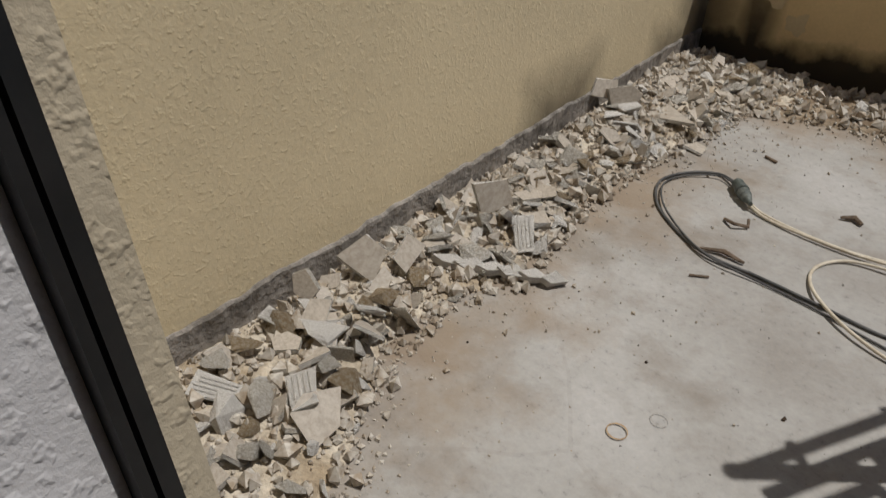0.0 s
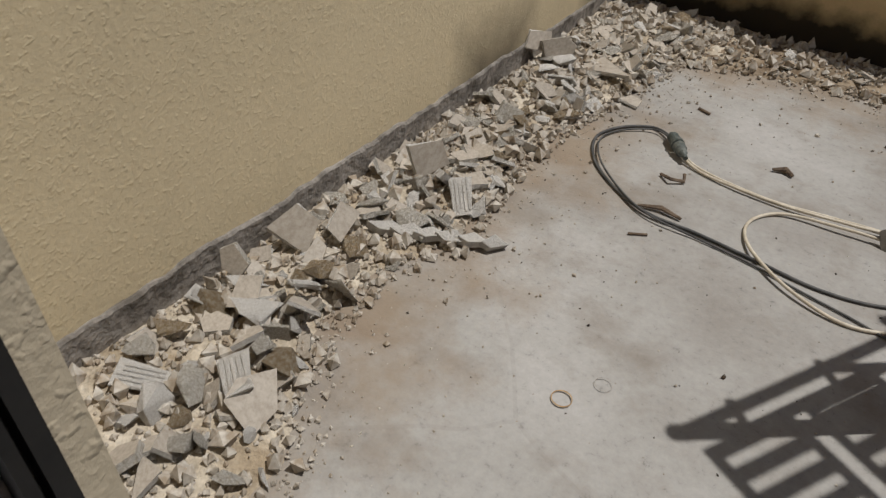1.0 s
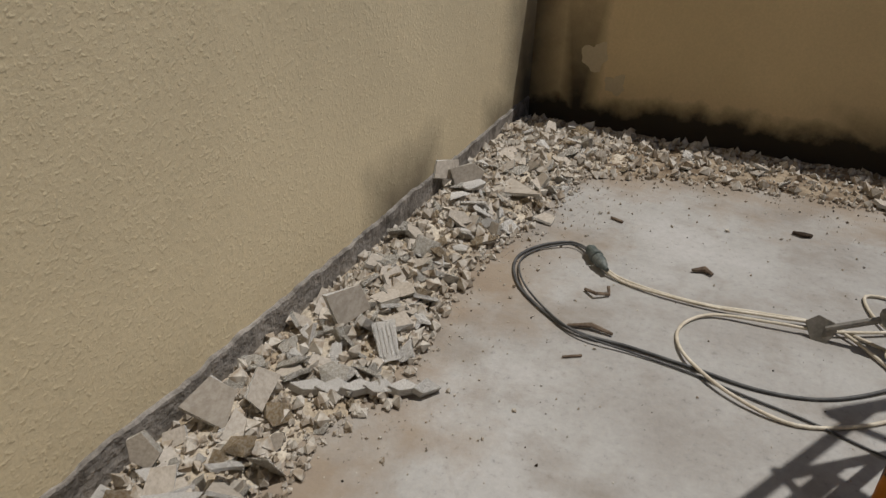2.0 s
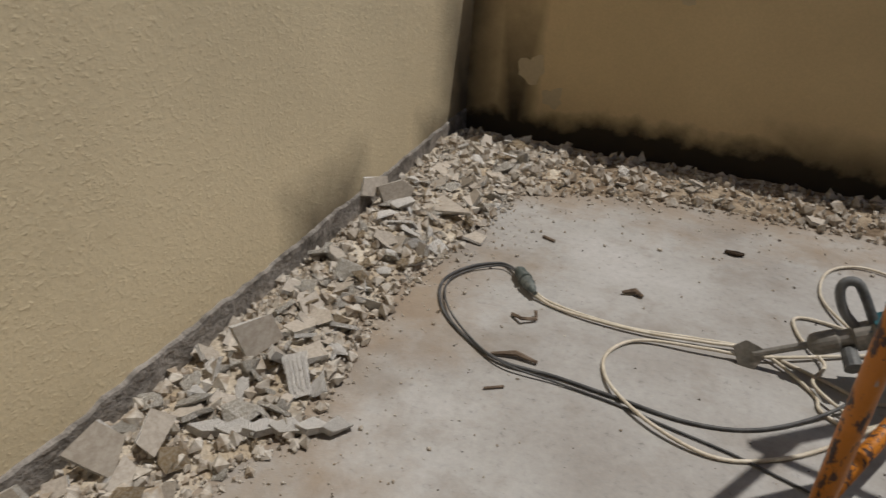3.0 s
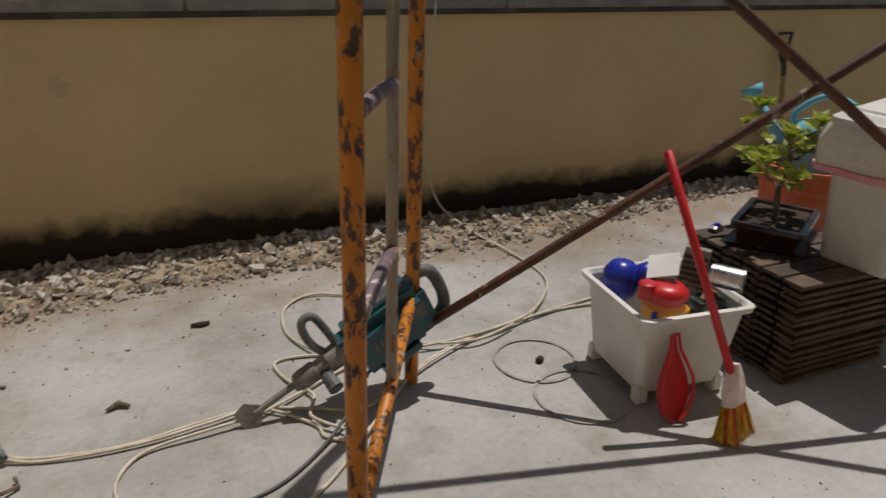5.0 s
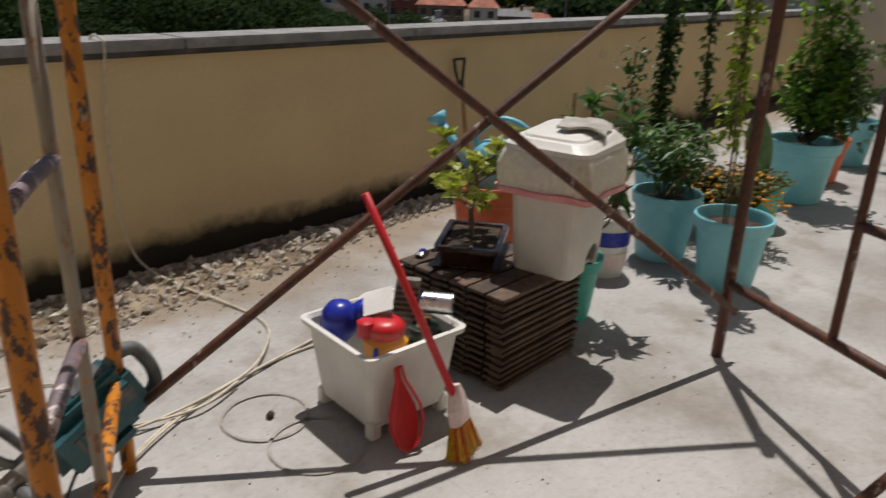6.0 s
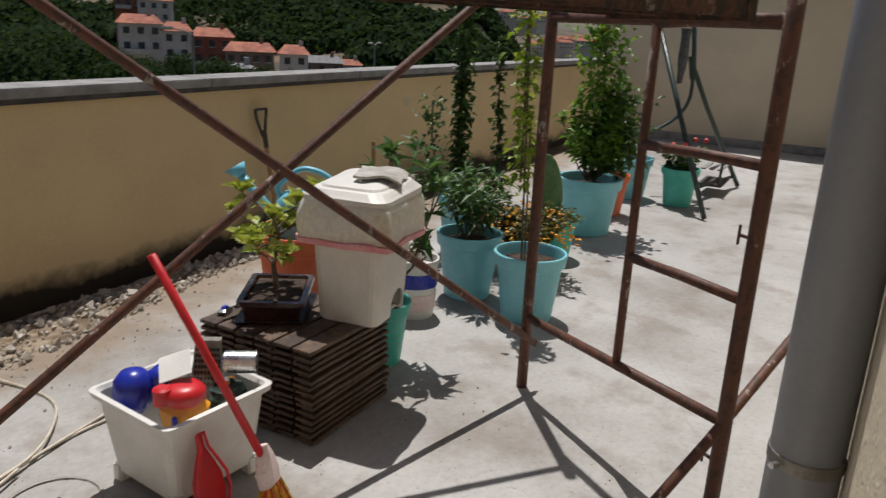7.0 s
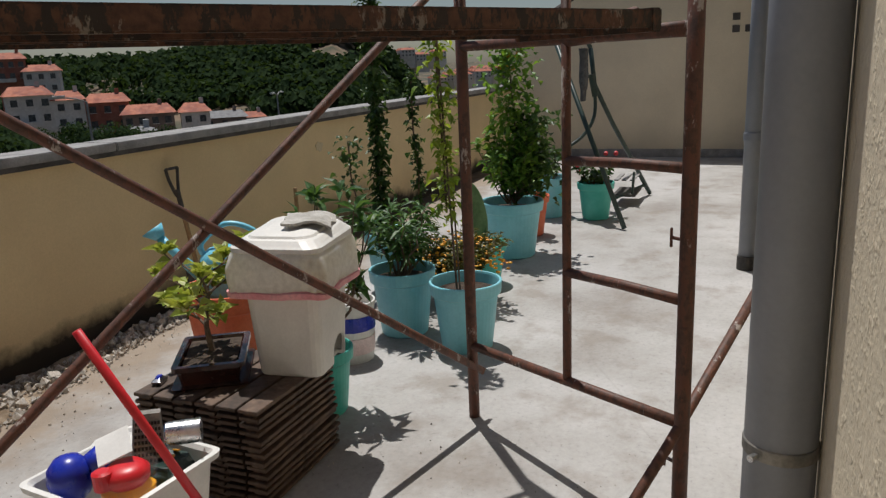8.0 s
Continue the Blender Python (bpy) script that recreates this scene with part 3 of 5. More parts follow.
def house(at, turn, w, d, h, storeys, roof, wallmat, label, columns=4):
    e = thing("house", at, turn, label, "house", "houses on the hillside")
    part("wall", boxed((-w / 2, -d / 2, -8), (w / 2, d / 2, h)), wallmat, e)
    bm = bmesh.new()
    o, rh = 0.5, 0.22 * d
    v = [bm.verts.new(p) for p in ((-w / 2 - o, -d / 2 - o, h), (w / 2 + o, -d / 2 - o, h), (w / 2 + o, d / 2 + o, h), (-w / 2 - o, d / 2 + o, h), (-w / 2 + 1, 0, h + rh), (w / 2 - 1, 0, h + rh))]
    for q in ((0, 1, 5, 4), (1, 2, 5), (2, 3, 4, 5), (3, 0, 4), (3, 2, 1, 0)):
        bm.faces.new([v[k] for k in q])
    r = part("roof", bm, roof, e)
    part("chimney", boxed((w * 0.2, -0.4, h), (w * 0.2 + 0.8, 0.4, h + rh + 0.9)), wallmat, r)
    for s in range(storeys):
        z = h - 2.0 - s * 2.9
        for c in range(columns):
            x = -w / 2 + w * (c + 0.5) / columns
            win = part("window", boxed((x - 0.6, -d / 2 - 0.06, z), (x + 0.6, -d / 2 + 0.1, z + 1.3)), M_WINDOW, e)
            part("sill", boxed((x - 0.7, -d / 2 - 0.16, z - 0.12), (x + 0.7, -d / 2 - 0.02, z - 0.02)), M_FACADE, win)
        if s:
            part("balcony", boxed((-w * 0.45, -d / 2 - 1.3, z - 1.0), (w * 0.1, -d / 2, z - 0.05)), M_FACADE, e)


house((148, 184, 1.0), -39, 7, 8, 6.6, 2, M_REDTILE, M_BRICK, "red brick house on the hillside", 3)
house((151, 176.5, -0.6), -47, 8.4, 8, 4.8, 2, M_REDTILE, M_FACADE, "white house with an orange tiled roof on the hillside", 3)
house((108.5, 132, -8.2), -36, 8.0, 8, 7.2, 2, M_REDTILE, M_FACADE, "white terraced house with balconies and a red roof", 3)
house((114, 127.5, -8.6), -42, 5.6, 8, 6.4, 2, M_REDTILE, M_FACADE, "white house with long balconies under a red roof", 2)
house((120.5, 124, -9.3), -46, 8.2, 8, 6.2, 2, M_REDTILE, M_BRICK, "brown house with white balconies and a bright tiled roof", 3)
house((120.5, 113.5, -10.4), -48, 9.6, 8, 4.9, 1, M_REDTILE, M_FACADED, "dark house with a wide red tiled roof", 4)
house((126.5, 107, -10.4), -48, 5.6, 8, 4.7, 1, M_REDTILE, M_FACADE, "pale house with a wide red tiled roof", 2)
house((86.8, 84.3, -7.6), -46, 4.5, 3, 1.5, 1, M_GREYROOF, M_FACADE, "low white outbuilding with a pale roof", 2)
house((150, 118, -11.2), -52, 10, 7, 2.6, 1, M_GREYROOF, M_FACADED, "low house with a grey roof", 3)
house((161, 118, -11.6), -50, 6, 6, 2.2, 1, M_REDTILE, M_FACADE, "small house with a red roof among trees", 2)
for k in range(16):
    house((520 + 14 * (k % 8) + 3 * (k % 3), 318 - 9 * (k % 8) + 18 * (k // 8), 3.0 + 2 * (k % 3)), -55 + 7 * (k % 4), 12, 9, 7, 2, M_REDTILE, M_FACADE, "far white apartment house on the ridge", 4)
for k in range(34):
    house((640 + 22 * (k % 7) + 5 * (k % 3), 170 + 13 * (k % 9) + 4 * (k // 7), -20 + 2.2 * (k // 7)), -70 + 9 * (k % 5), 14, 10, 7, 2, M_REDTILE, M_FACADE, "far house with an orange roof in the town below", 4)

lamp = thing("street_lamp", (27.2, 30.4, 0.62), -42, "tall street lamp with one long pale head", "street lamp")
part("pole", tubed([(0.75, 0, -10), (0.75, 0, -0.1)], [0.08, 0.05], 8), M_COPING, lamp)
part("arm", tubed([(0.75, 0, -0.12), (0.3, 0, 0.06), (-0.1, 0, 0.12)], 0.035, 6), M_COPING, lamp)
part("lantern", boxed((-0.75, -0.14, 0.08), (-0.05, 0.14, 0.24), 0.07), M_FACADE, lamp)
# street lamp with two arms
lamp = thing("street_lamp", (50.2, 34.5, -0.2), 20, "grey double-armed street lamp beside the road", "street lamp")
part("pole", tubed([(0, 0, -12), (0, 0, 0)], [0.1, 0.06], 8), M_COPING, lamp)
for s in (-1, 1):
    part("arm", tubed([(0, 0, -0.1), (s * 0.7, 0, 0.15), (s * 1.1, 0, 0.12)], 0.04, 6), M_COPING, lamp)
    part("lantern", boxed((s * 1.4 - 0.35, -0.12, 0.06), (s * 1.4 + 0.35, 0.12, 0.2), 0.04), M_FACADE, lamp)

# ---- scaffold bay ----
OA, OB = Vector((0.931, 1.977, 0)), Vector((1.384, 2.764, 0))
RA, RB = Vector((3.505, 1.790, 0)), Vector((2.855, 0.867, 0))
UP = Vector((0, 0, 1))


def scaffold_frame(near, far, material, inner, rungs, low, top, label, post=None, rung=None, far_top=None):
    """An end frame: two uprights, a low rail, an inner post and short rungs at the near side."""
    e = thing("scaffold_end", (0, 0, 0), 0, label, "scaffold", "scaffold end frames")
    r = 0.024
    part("upright", tubed([near, near + UP * 0.6, near + UP * 1.3, near + UP * top], r, 14), material, e, smooth=True)
    part("upright", tubed([far, far + UP * 0.6, far + UP * 1.3, far + UP * (far_top or top)], r, 14), material, e, smooth=True)
    mid = near.lerp(far, inner)
    zl = lambda p: low[0] + (low[1] - low[0]) * p  # noqa: E731
    part("low_rail", tubed([near + UP * zl(0), mid + UP * zl(inner), far + UP * zl(1)], 0.019, 12), material, e, smooth=True)
    part("inner_post", tubed([mid + UP * zl(inner), mid + UP * 1.0, mid + UP * (top - 0.1)], 0.016, 12), post or material, e, smooth=True)
    for z in rungs:
        part("rung", tubed([near + UP * z, near.lerp(mid, 0.5) + UP * (z - 0.006), mid + UP * (z - 0.02)], 0.017, 12), rung or material, e, smooth=True)
    part("top_rail", tubed([near + UP * min(top - 0.02, 1.59), far + UP * min(top - 0.02, 1.59)], 0.019, 12), material, e, smooth=True)
    side = (far - near).normalized()
    for z in (0.28, 1.0):
        part("brace_pin", tubed([near + UP * z, near + UP * z + side * 0.06], 0.006, 6), material, e)
        part("pin_catch", boxed((-0.006, -0.004, -0.03), (0.006, 0.004, 0.03), 0.002, Matrix.Translation(near + UP * z + side * 0.062)), material, e)
    return e


scaffold_frame(OA, OB, M_ORANGE, 0.52, (1.13, 0.70), (0.20, 0.34), 1.64, "orange painted steel scaffold frame, flaking to rust", M_BARE, M_MAUVE, 1.96)
scaffold_frame(RB, RA, M_RUST, 0.46, (1.21, 0.815, 1.60), (0.42, 0.335), 2.05, "rusty brown steel scaffold frame spattered with mortar")
for a, b in (((1.40, 2.755, 0.20), (3.50, 1.80, 1.89)), ((1.405, 2.731, 1.916), (3.53, 1.765, 0.215))):
    a, b = Vector(a), Vector(b)
    e = thing("scaffold_brace", (0, 0, 0), 0, "rusty diagonal scaffold brace tube", "scaffold brace", "scaffold braces")
    part("tube", tubed([a.lerp(b, k / 8) for k in range(9)], 0.0165, 12), M_RUST, e, smooth=True)
    for p, q in ((a, b), (b, a)):
        d = (p - q).normalized()
        part("flat_end", boxed((-0.02, -0.006, -0.016), (0.03, 0.006, 0.016), 0.003, Matrix.Translation(p) @ d.to_track_quat("X", "Z").to_matrix().to_4x4()), M_RUST, e)
e = thing("scaffold_brace", (0, 0, 0), 0, "loose rusty brace tube leaning on the house wall", "scaffold brace", "scaffold braces")
part("tube", tubed([(2.39, 1.135, 0.02), (2.8, 0.9, 0.37), (3.35, 0.612, 0.84)], 0.0165, 12), M_RUST, e, smooth=True)

along = (RB - OA).normalized()
across = (OB - OA).normalized()
for k in range(2):
    o = OA + across * (0.02 + k * 0.31)
    e = thing("scaffold_plank", (0, 0, 0), 0, "rusty steel scaffold plank crusted with mortar", "scaffold plank", "scaffold planks")
    length = (RB - OA).length - 0.14 + 0.06 * k
    ang = math.degrees(math.atan2(along.y, along.x))
    m = pose(o.x, o.y, 0, 0, 0, ang)
    part("end_hook", tubed([m @ Vector((-0.03, 0.13, 1.53)), m @ Vector((0.02, 0.13, 1.565)), m @ Vector((0.08, 0.13, 1.63))], 0.014, 8), M_RUST, e)
    part("edge", boxed((0.06, 0.0, 1.596), (length, 0.022, 1.642), 0.004, m), M_DECK, e)
    part("edge", boxed((0.06, 0.24, 1.596), (length, 0.262, 1.642), 0.004, m), M_DECK, e)
    for i in range(30):
        x0 = 0.06 + (length - 0.09) * i / 30
        part("slat", boxed((x0, 0.022, 1.628), (x0 + (length - 0.09) / 30 - 0.026, 0.24, 1.64), 0.0, m), M_DECK, e)
    part("end_lip", boxed((length - 0.03, -0.004, 1.586), (length + 0.012, 0.266, 1.646), 0.004, m), M_DECK, e)
    part("hook", tubed([m @ Vector((length, 0.13, 1.63)), m @ Vector((length + 0.07, 0.13, 1.645)), m @ Vector((length + 0.1, 0.13, 1.63))], 0.016, 8), M_RUST, e)

# ---- downpipes on the house wall ----
pipe = thing("downpipe", (1.84, 0.648, 0), 0, "thick grey plastic downpipe on the house wall", "downpipe", "downpipes")
part("pipe", lathe([(0.055, 0.0), (0.055, 3.1)], 40), M_PVC, pipe, smooth=True)
part("clamp", lathe([(0.0555, 0.905), (0.0572, 0.907), (0.0572, 0.926), (0.0555, 0.928)], 40), M_TOOLSTEEL, pipe, "bright steel pipe clamp")
part("clamp_bolt", tubed([(-0.048, 0.035, 0.916), (-0.062, 0.045, 0.916)], 0.006, 8), M_STEEL, pipe)
pipe = thing("downpipe", (6.25, 0.695, 0), 0, "grey plastic downpipe further along the house wall", "downpipe", "downpipes")
part("pipe", lathe([(0.055, 0.1), (0.055, 3.1)], 28), M_PVC, pipe, smooth=True)
part("collar", lathe([(0.06, 0.92), (0.062, 0.93), (0.062, 0.97), (0.06, 0.98)], 28), M_PVC, pipe)
part("shoe", lathe([(0.064, 0.0), (0.064, 0.1)], 20), M_IRON, pipe)

# ---- rubble ----
rng = random.Random(5)


def stepped(v, stops):
    """Straight steps between (place, value) pairs."""
    for (a, p), (b, q) in zip(stops[:-1], stops[1:]):
        if v <= b:
            return p + (q - p) * max(0.0, (v - a) / (b - a))
    return stops[-1][1]


REACH = ((0.62, 0.62), (1.1, 0.54), (1.4, 0.36), (1.65, 0.33), (1.9, 0.44), (2.1, 0.40), (2.4, 0.36), (2.8, 0.37), (3.2, 0.46), (3.5, 0.48), (4.2, 0.6))
EDGE = ((-0.7, 3.4), (-0.2, 3.62), (0.2, 3.77), (0.6, 3.84), (1.2, 3.87), (1.9, 3.78), (2.5, 3.80), (3.2, 3.92), (4.0, 4.06), (5.2, 4.12))


def left_heap(x, y):
    """Height of the loose heap along the side wall."""
    u = (x - xl(y)) / (stepped(y, REACH) + 0.05 * noise.noise((0, y * 5, 3)))
    if u > 1 or u < 0 or y < 0.62 or y > 4.2:
        return 0.0
    return max(0.0, (0.052 + 0.04 * noise.noise((x * 4, y * 3.2, 5))) * (1 - u ** 2.4) * (0.12 + 0.88 * min(1, u * 2.6)))


def back_heap(x, y):
    e0 = stepped(x, EDGE) + 0.05 * noise.noise((x * 3, 0, 9))
    u = (y - e0) / max(0.1, 4.28 - e0)
    if u < 0 or u > 1 or x > 5.2:
        return 0.0
    fade = 1 if x < 2.2 else max(0, 1 - (x - 2.2) / 3.0)
    return max(0.0, (0.034 + 0.03 * noise.noise((x * 4, y * 4, 2))) * math.sin(math.pi * min(1, u * 0.9 + 0.08)) * fade)


def heap(x, y):
    return max(left_heap(x, y), back_heap(x, y))


def bed(name, x0, x1, y0, y1, step, label, material):
    bm = bmesh.new()
    nx, ny = int((x1 - x0) / step), int((y1 - y0) / step)
    g = [[bm.verts.new((x0 + i * step, y0 + j * step, 0)) for j in range(ny + 1)] for i in range(nx + 1)]
    for row in g:
        for v in row:
            hgt = heap(v.co.x, v.co.y)
            v.co.z = hgt * 0.8 + (0.007 * noise.noise(v.co * 30) + 0.005 * noise.noise(v.co * 70) if hgt > 0.004 else -0.012)
    for i in range(nx):
        for j in range(ny):
            q = (g[i][j], g[i + 1][j], g[i + 1][j + 1], g[i][j + 1])
            if max(v.co.z for v in q) > -0.006:
                bm.faces.new(q)
    for v in [v for v in bm.verts if not v.link_faces]:
        bm.verts.remove(v)
    tagged(part(name, bm, material), label, "rubble", kind="stuff")


bed("rubble_bed", XL - 0.05, 0.02, 0.62, 4.2, 0.02, "crushed sandy mortar and dust heaped along the side wall", M_SAND)
bed("rubble_bed", -0.1, 5.2, 3.45, 4.28, 0.025, "crushed mortar and brown dust heaped along the parapet", M_DIRT)


def rock_mesh(name, material, flat=0.7, pts=10):
    """A broken lump: a sharp-edged hull with chipped faces."""
    bm = bmesh.new()
    for _ in range(pts):
        v = ball(rng).normalized()
        bm.verts.new(Vector((v.x * rng.uniform(0.8, 1.15), v.y * rng.uniform(0.5, 0.85), math.copysign(min(abs(v.z), 0.7), v.z) * flat)))
    bmesh.ops.convex_hull(bm, input=bm.verts)
    for v in [v for v in bm.verts if not v.link_faces]:
        bm.verts.remove(v)
    bmesh.ops.triangulate(bm, faces=bm.faces)
    bmesh.ops.subdivide_edges(bm, edges=bm.edges, cuts=1, use_grid_fill=True)
    for v in bm.verts:
        v.co *= 1 + 0.05 * noise.noise(v.co * 3) + 0.08 * noise.noise(v.co * 9)
    me = bpy.data.meshes.new(name)
    bm.to_mesh(me)
    bm.free()
    me.materials.append(material)
    return me


def shard_mesh(name, material, thick, under=None):
    """A snapped piece of tile: straight broken edges; its back may carry adhesive of another colour."""
    k = rng.choice((3, 4, 4, 5, 5))
    a0 = rng.uniform(0, 6)
    out = [(math.cos(a0 + 6.283 * (i + rng.uniform(-0.25, 0.25)) / k) * rng.uniform(0.8, 1.2), math.sin(a0 + 6.283 * i / k) * rng.uniform(0.5, 0.95)) for i in range(k)]
    bm = prism(out, -thick, thick)
    for v in bm.verts:
        v.co.x += 0.05 * rng.uniform(-1, 1)
        v.co.y += 0.05 * rng.uniform(-1, 1)
    bm.normal_update()
    me = bpy.data.meshes.new(name)
    me.materials.append(material)
    if under:
        me.materials.append(under)
        for fc in bm.faces:
            fc.material_index = 0 if fc.normal.z > 0.5 else 1
    bm.to_mesh(me)
    bm.free()
    return me


ROCKS = [rock_mesh("rubble_chunk", mt, rng.uniform(0.34, 0.7)) for mt in (M_ROCK,) * 12 + (M_ROCKB,) * 5 + (M_PLASTER,) * 7]
SHARDS = [shard_mesh("tile_shard", M_TILE, rng.uniform(0.10, 0.17), M_PLASTER if k % 2 else M_ROCK) for k in range(12)]
TILES = [shard_mesh("tile_shard", M_TILE, 0.075, M_PLASTER) for _ in range(5)]
RIB = bpy.data.meshes.new("adhesive_rib")
bm = boxed((-0.5, -0.07, 0.0), (0.5, 0.085, 0.05), 0.02)
bm.to_mesh(RIB)
bm.free()
RIB.materials.append(M_PLASTER)


def drop(me, name, x, y, size, tilt, label, group, category, lift=0.35, z=None):
    ob = new(name, me)
    z = heap(x, y) * 0.85 + size * lift if z is None else z
    ob.matrix_basis = pose(x, y, z, rng.gauss(0, tilt), rng.gauss(0, tilt), rng.uniform(0, 360)) @ Matrix.Diagonal((size, size * rng.uniform(0.8, 1.1), size * rng.uniform(0.75, 1.1), 1))
    return tagged(ob, label, category, group)


for k in range(225):
    y = rng.uniform(0.68, 4.12)
    x = xl(y) + 0.05 + (stepped(y, REACH) - 0.04) * rng.random() ** 0.85
    s = min(0.075, max(0.018, rng.lognormvariate(-3.4, 0.5)))
    drop(rng.choice(ROCKS), "rubble_chunk", x, y, s, 28, "broken lump of pale mortar in the heap by the wall", "rubble chunks", "rubble", 0.28)
for k in range(120):
    y = rng.uniform(0.7, 4.0)
    x = xl(y) + 0.06 + (stepped(y, REACH) - 0.08) * rng.random()
    drop(rng.choice(SHARDS), "tile_shard", x, y, rng.uniform(0.022, 0.062), 26, "broken beige floor tile piece in the heap", "tile shards", "tile", 0.3)
for k in range(100):
    x = -0.6 + 5.0 * rng.random() ** 1.25
    e0 = stepped(x, EDGE)
    y = e0 + (4.2 - e0) * rng.random() ** 0.8
    s = min(0.055, max(0.014, rng.lognormvariate(-3.75, 0.42)))
    if rng.random() < 0.4:
        drop(rng.choice(SHARDS), "tile_shard", x, y, s, 16, "flat broken tile piece lying along the parapet", "tile shards", "tile", 0.22)
    else:
        drop(rng.choice(ROCKS), "rubble_chunk", x, y, s, 26, "broken lump of mortar lying along the parapet", "rubble chunks", "rubble", 0.25)
# larger pieces that stand out
for x, y, s, me, tx, ty, rz, z in ((-0.33, 3.22, 0.17, TILES[0], 6, -8, -12, 0.05), (-0.17, 3.10, 0.08, TILES[1], 2, 3, 10, 0.012), (-0.30, 2.80, 0.055, SHARDS[1], 20, 10, 50, 0.03),
                             (-0.46, 2.60, 0.125, ROCKS[3], 5, 10, 30, 0.06), (-0.62, 3.16, 0.12, TILES[2], 66, 10, 62, 0.10), (-0.54, 3.20, 0.11, SHARDS[2], 74, 0, 40, 0.09),
                             (-0.50, 2.12, 0.13, TILES[3], 72, 25, 66, 0.10), (-0.42, 2.10, 0.12, SHARDS[3], 30, 38, 110, 0.06), (-0.58, 1.60, 0.12, TILES[1], 48, 12, 30, 0.09),
                             (-0.50, 1.70, 0.09, TILES[2], 40, -30, 100, 0.09), (-0.40, 1.40, 0.10, TILES[0], 35, 20, 150, 0.07), (-0.52, 1.34, 0.08, TILES[3], 30, -30, 80, 0.08),
                             (-0.28, 1.12, 0.12, TILES[4], 22, -30, 120, 0.06), (-0.42, 1.08, 0.10, ROCKS[5], 20, 10, 140, 0.06), (-0.38, 1.24, 0.075, ROCKS[2], 0, 0, 10, 0.06),
                             (-0.40, 1.86, 0.095, ROCKS[1], 0, 0, 60, 0.045), (-0.62, 1.40, 0.08, SHARDS[4], 66, 20, 20, 0.09), (-0.10, 0.95, 0.055, ROCKS[7], 0, 0, 0, 0.02),
                             (-0.45, 1.52, 0.085, ROCKS[14], 10, 0, 80, 0.07), (-0.58, 1.18, 0.075, ROCKS[13], 0, 12, 20, 0.05), (-0.40, 3.42, 0.085, ROCKS[8], 8, 0, 15, 0.05), (-0.50, 3.02, 0.09, ROCKS[20], 0, 10, 70, 0.06),
                             (-0.44, 2.86, 0.07, SHARDS[7], 40, 20, 10, 0.06), (-0.36, 2.68, 0.06, ROCKS[21], 0, 0, 0, 0.04), (-0.55, 2.42, 0.08, SHARDS[9], 14, 22, 40, 0.06), (-0.36, 2.34, 0.065, ROCKS[16], 0, 0, 30, 0.04),
                             (1.08, 3.86, 0.07, SHARDS[5], 6, 5, 0, 0.02), (3.22, 4.00, 0.07, SHARDS[6], 30, 10, 20, 0.05)):
    ob = new("tile_shard" if me in TILES or me in SHARDS else "rubble_chunk", me)
    s *= 0.68
    ob.matrix_basis = pose(x, y, max(s * 0.2, z), tx, ty, rz) @ Matrix.Diagonal((s, s, s, 1))
    tagged(ob, "large beige broken tile slab on the rubble" if me in TILES else "larger broken piece of mortar on the rubble", "rubble", "larger rubble pieces")
# overturned tiles with combed adhesive on their backs
for x, y, z, tx, ty, rz, s in ((-0.36, 1.14, 0.075, 14, -10, -38, 0.085), (-0.52, 1.03, 0.05, 8, 12, 30, 0.08), (-0.42, 1.44, 0.09, -20, 24, 60, 0.05), (-0.34, 2.06, 0.05, 10, 28, -50, 0.08), (-0.60, 1.28, 0.06, 10, 10, 10, 0.05)):
    e = new("tile_shard", boxed_mesh("tile_shard", (-1.1, -0.62, -0.1), (1.1, 0.62, 0.06), M_PLASTER))
    e.matrix_basis = pose(x, y, z, tx, ty, rz) @ Matrix.Diagonal((s * 0.72, s * 0.62, s * 0.8, 1))
    tagged(e, "overturned tile piece with combed white adhesive ribs", "rubble", "overturned tiles")
    for k in range(5):
        rib = new("adhesive_rib", RIB)
        rib.parent = e
        rib.matrix_basis = pose(0.05 * rng.uniform(-1, 1), -0.48 + 0.24 * k, 0.06) @ Matrix.Diagonal((2.0 * rng.uniform(0.75, 1.0), 1.0, 1.0, 1))
LATH = shard_mesh("tile_shard", M_PLASTER, 0.3)
# split lath of adhesive reaching out over the floor
for k in range(6):
    ob = new("tile_shard", LATH)
    ob.matrix_basis = pose(-0.42 + 0.052 * k, 1.80 + 0.030 * k, 0.04 - 0.004 * k, 8 + 20 * (k % 2), 10, 30 + 9 * (k % 3)) @ Matrix.Diagonal((0.06 - 0.004 * k, 0.03, 0.04, 1))
    tagged(ob, "long white strip of tile adhesive on the floor", "rubble", "larger rubble pieces")

# gravel: small pieces, thick in the heaps, thinning out over the floor
verts, faces = [], []


def pebble(x, y, z, s):
    i = len(verts)
    c = Vector((x, y, z))
    m = Euler((rng.uniform(0, 6), rng.uniform(0, 6), rng.uniform(0, 6))).to_matrix()
    for p in ((1, 0, 0), (-0.9, 0.1, 0), (0.1, 0.8, 0), (0, -0.8, 0.1), (0, 0.1, 0.65), (0.1, 0, -0.6)):
        verts.append(c + m @ (Vector(p) * s * rng.uniform(0.75, 1.2)))
    for q in ((0, 2, 4), (2, 1, 4), (1, 3, 4), (3, 0, 4), (2, 0, 5), (1, 2, 5), (3, 1, 5), (0, 3, 5)):
        faces.append(tuple(i + k for k in q))


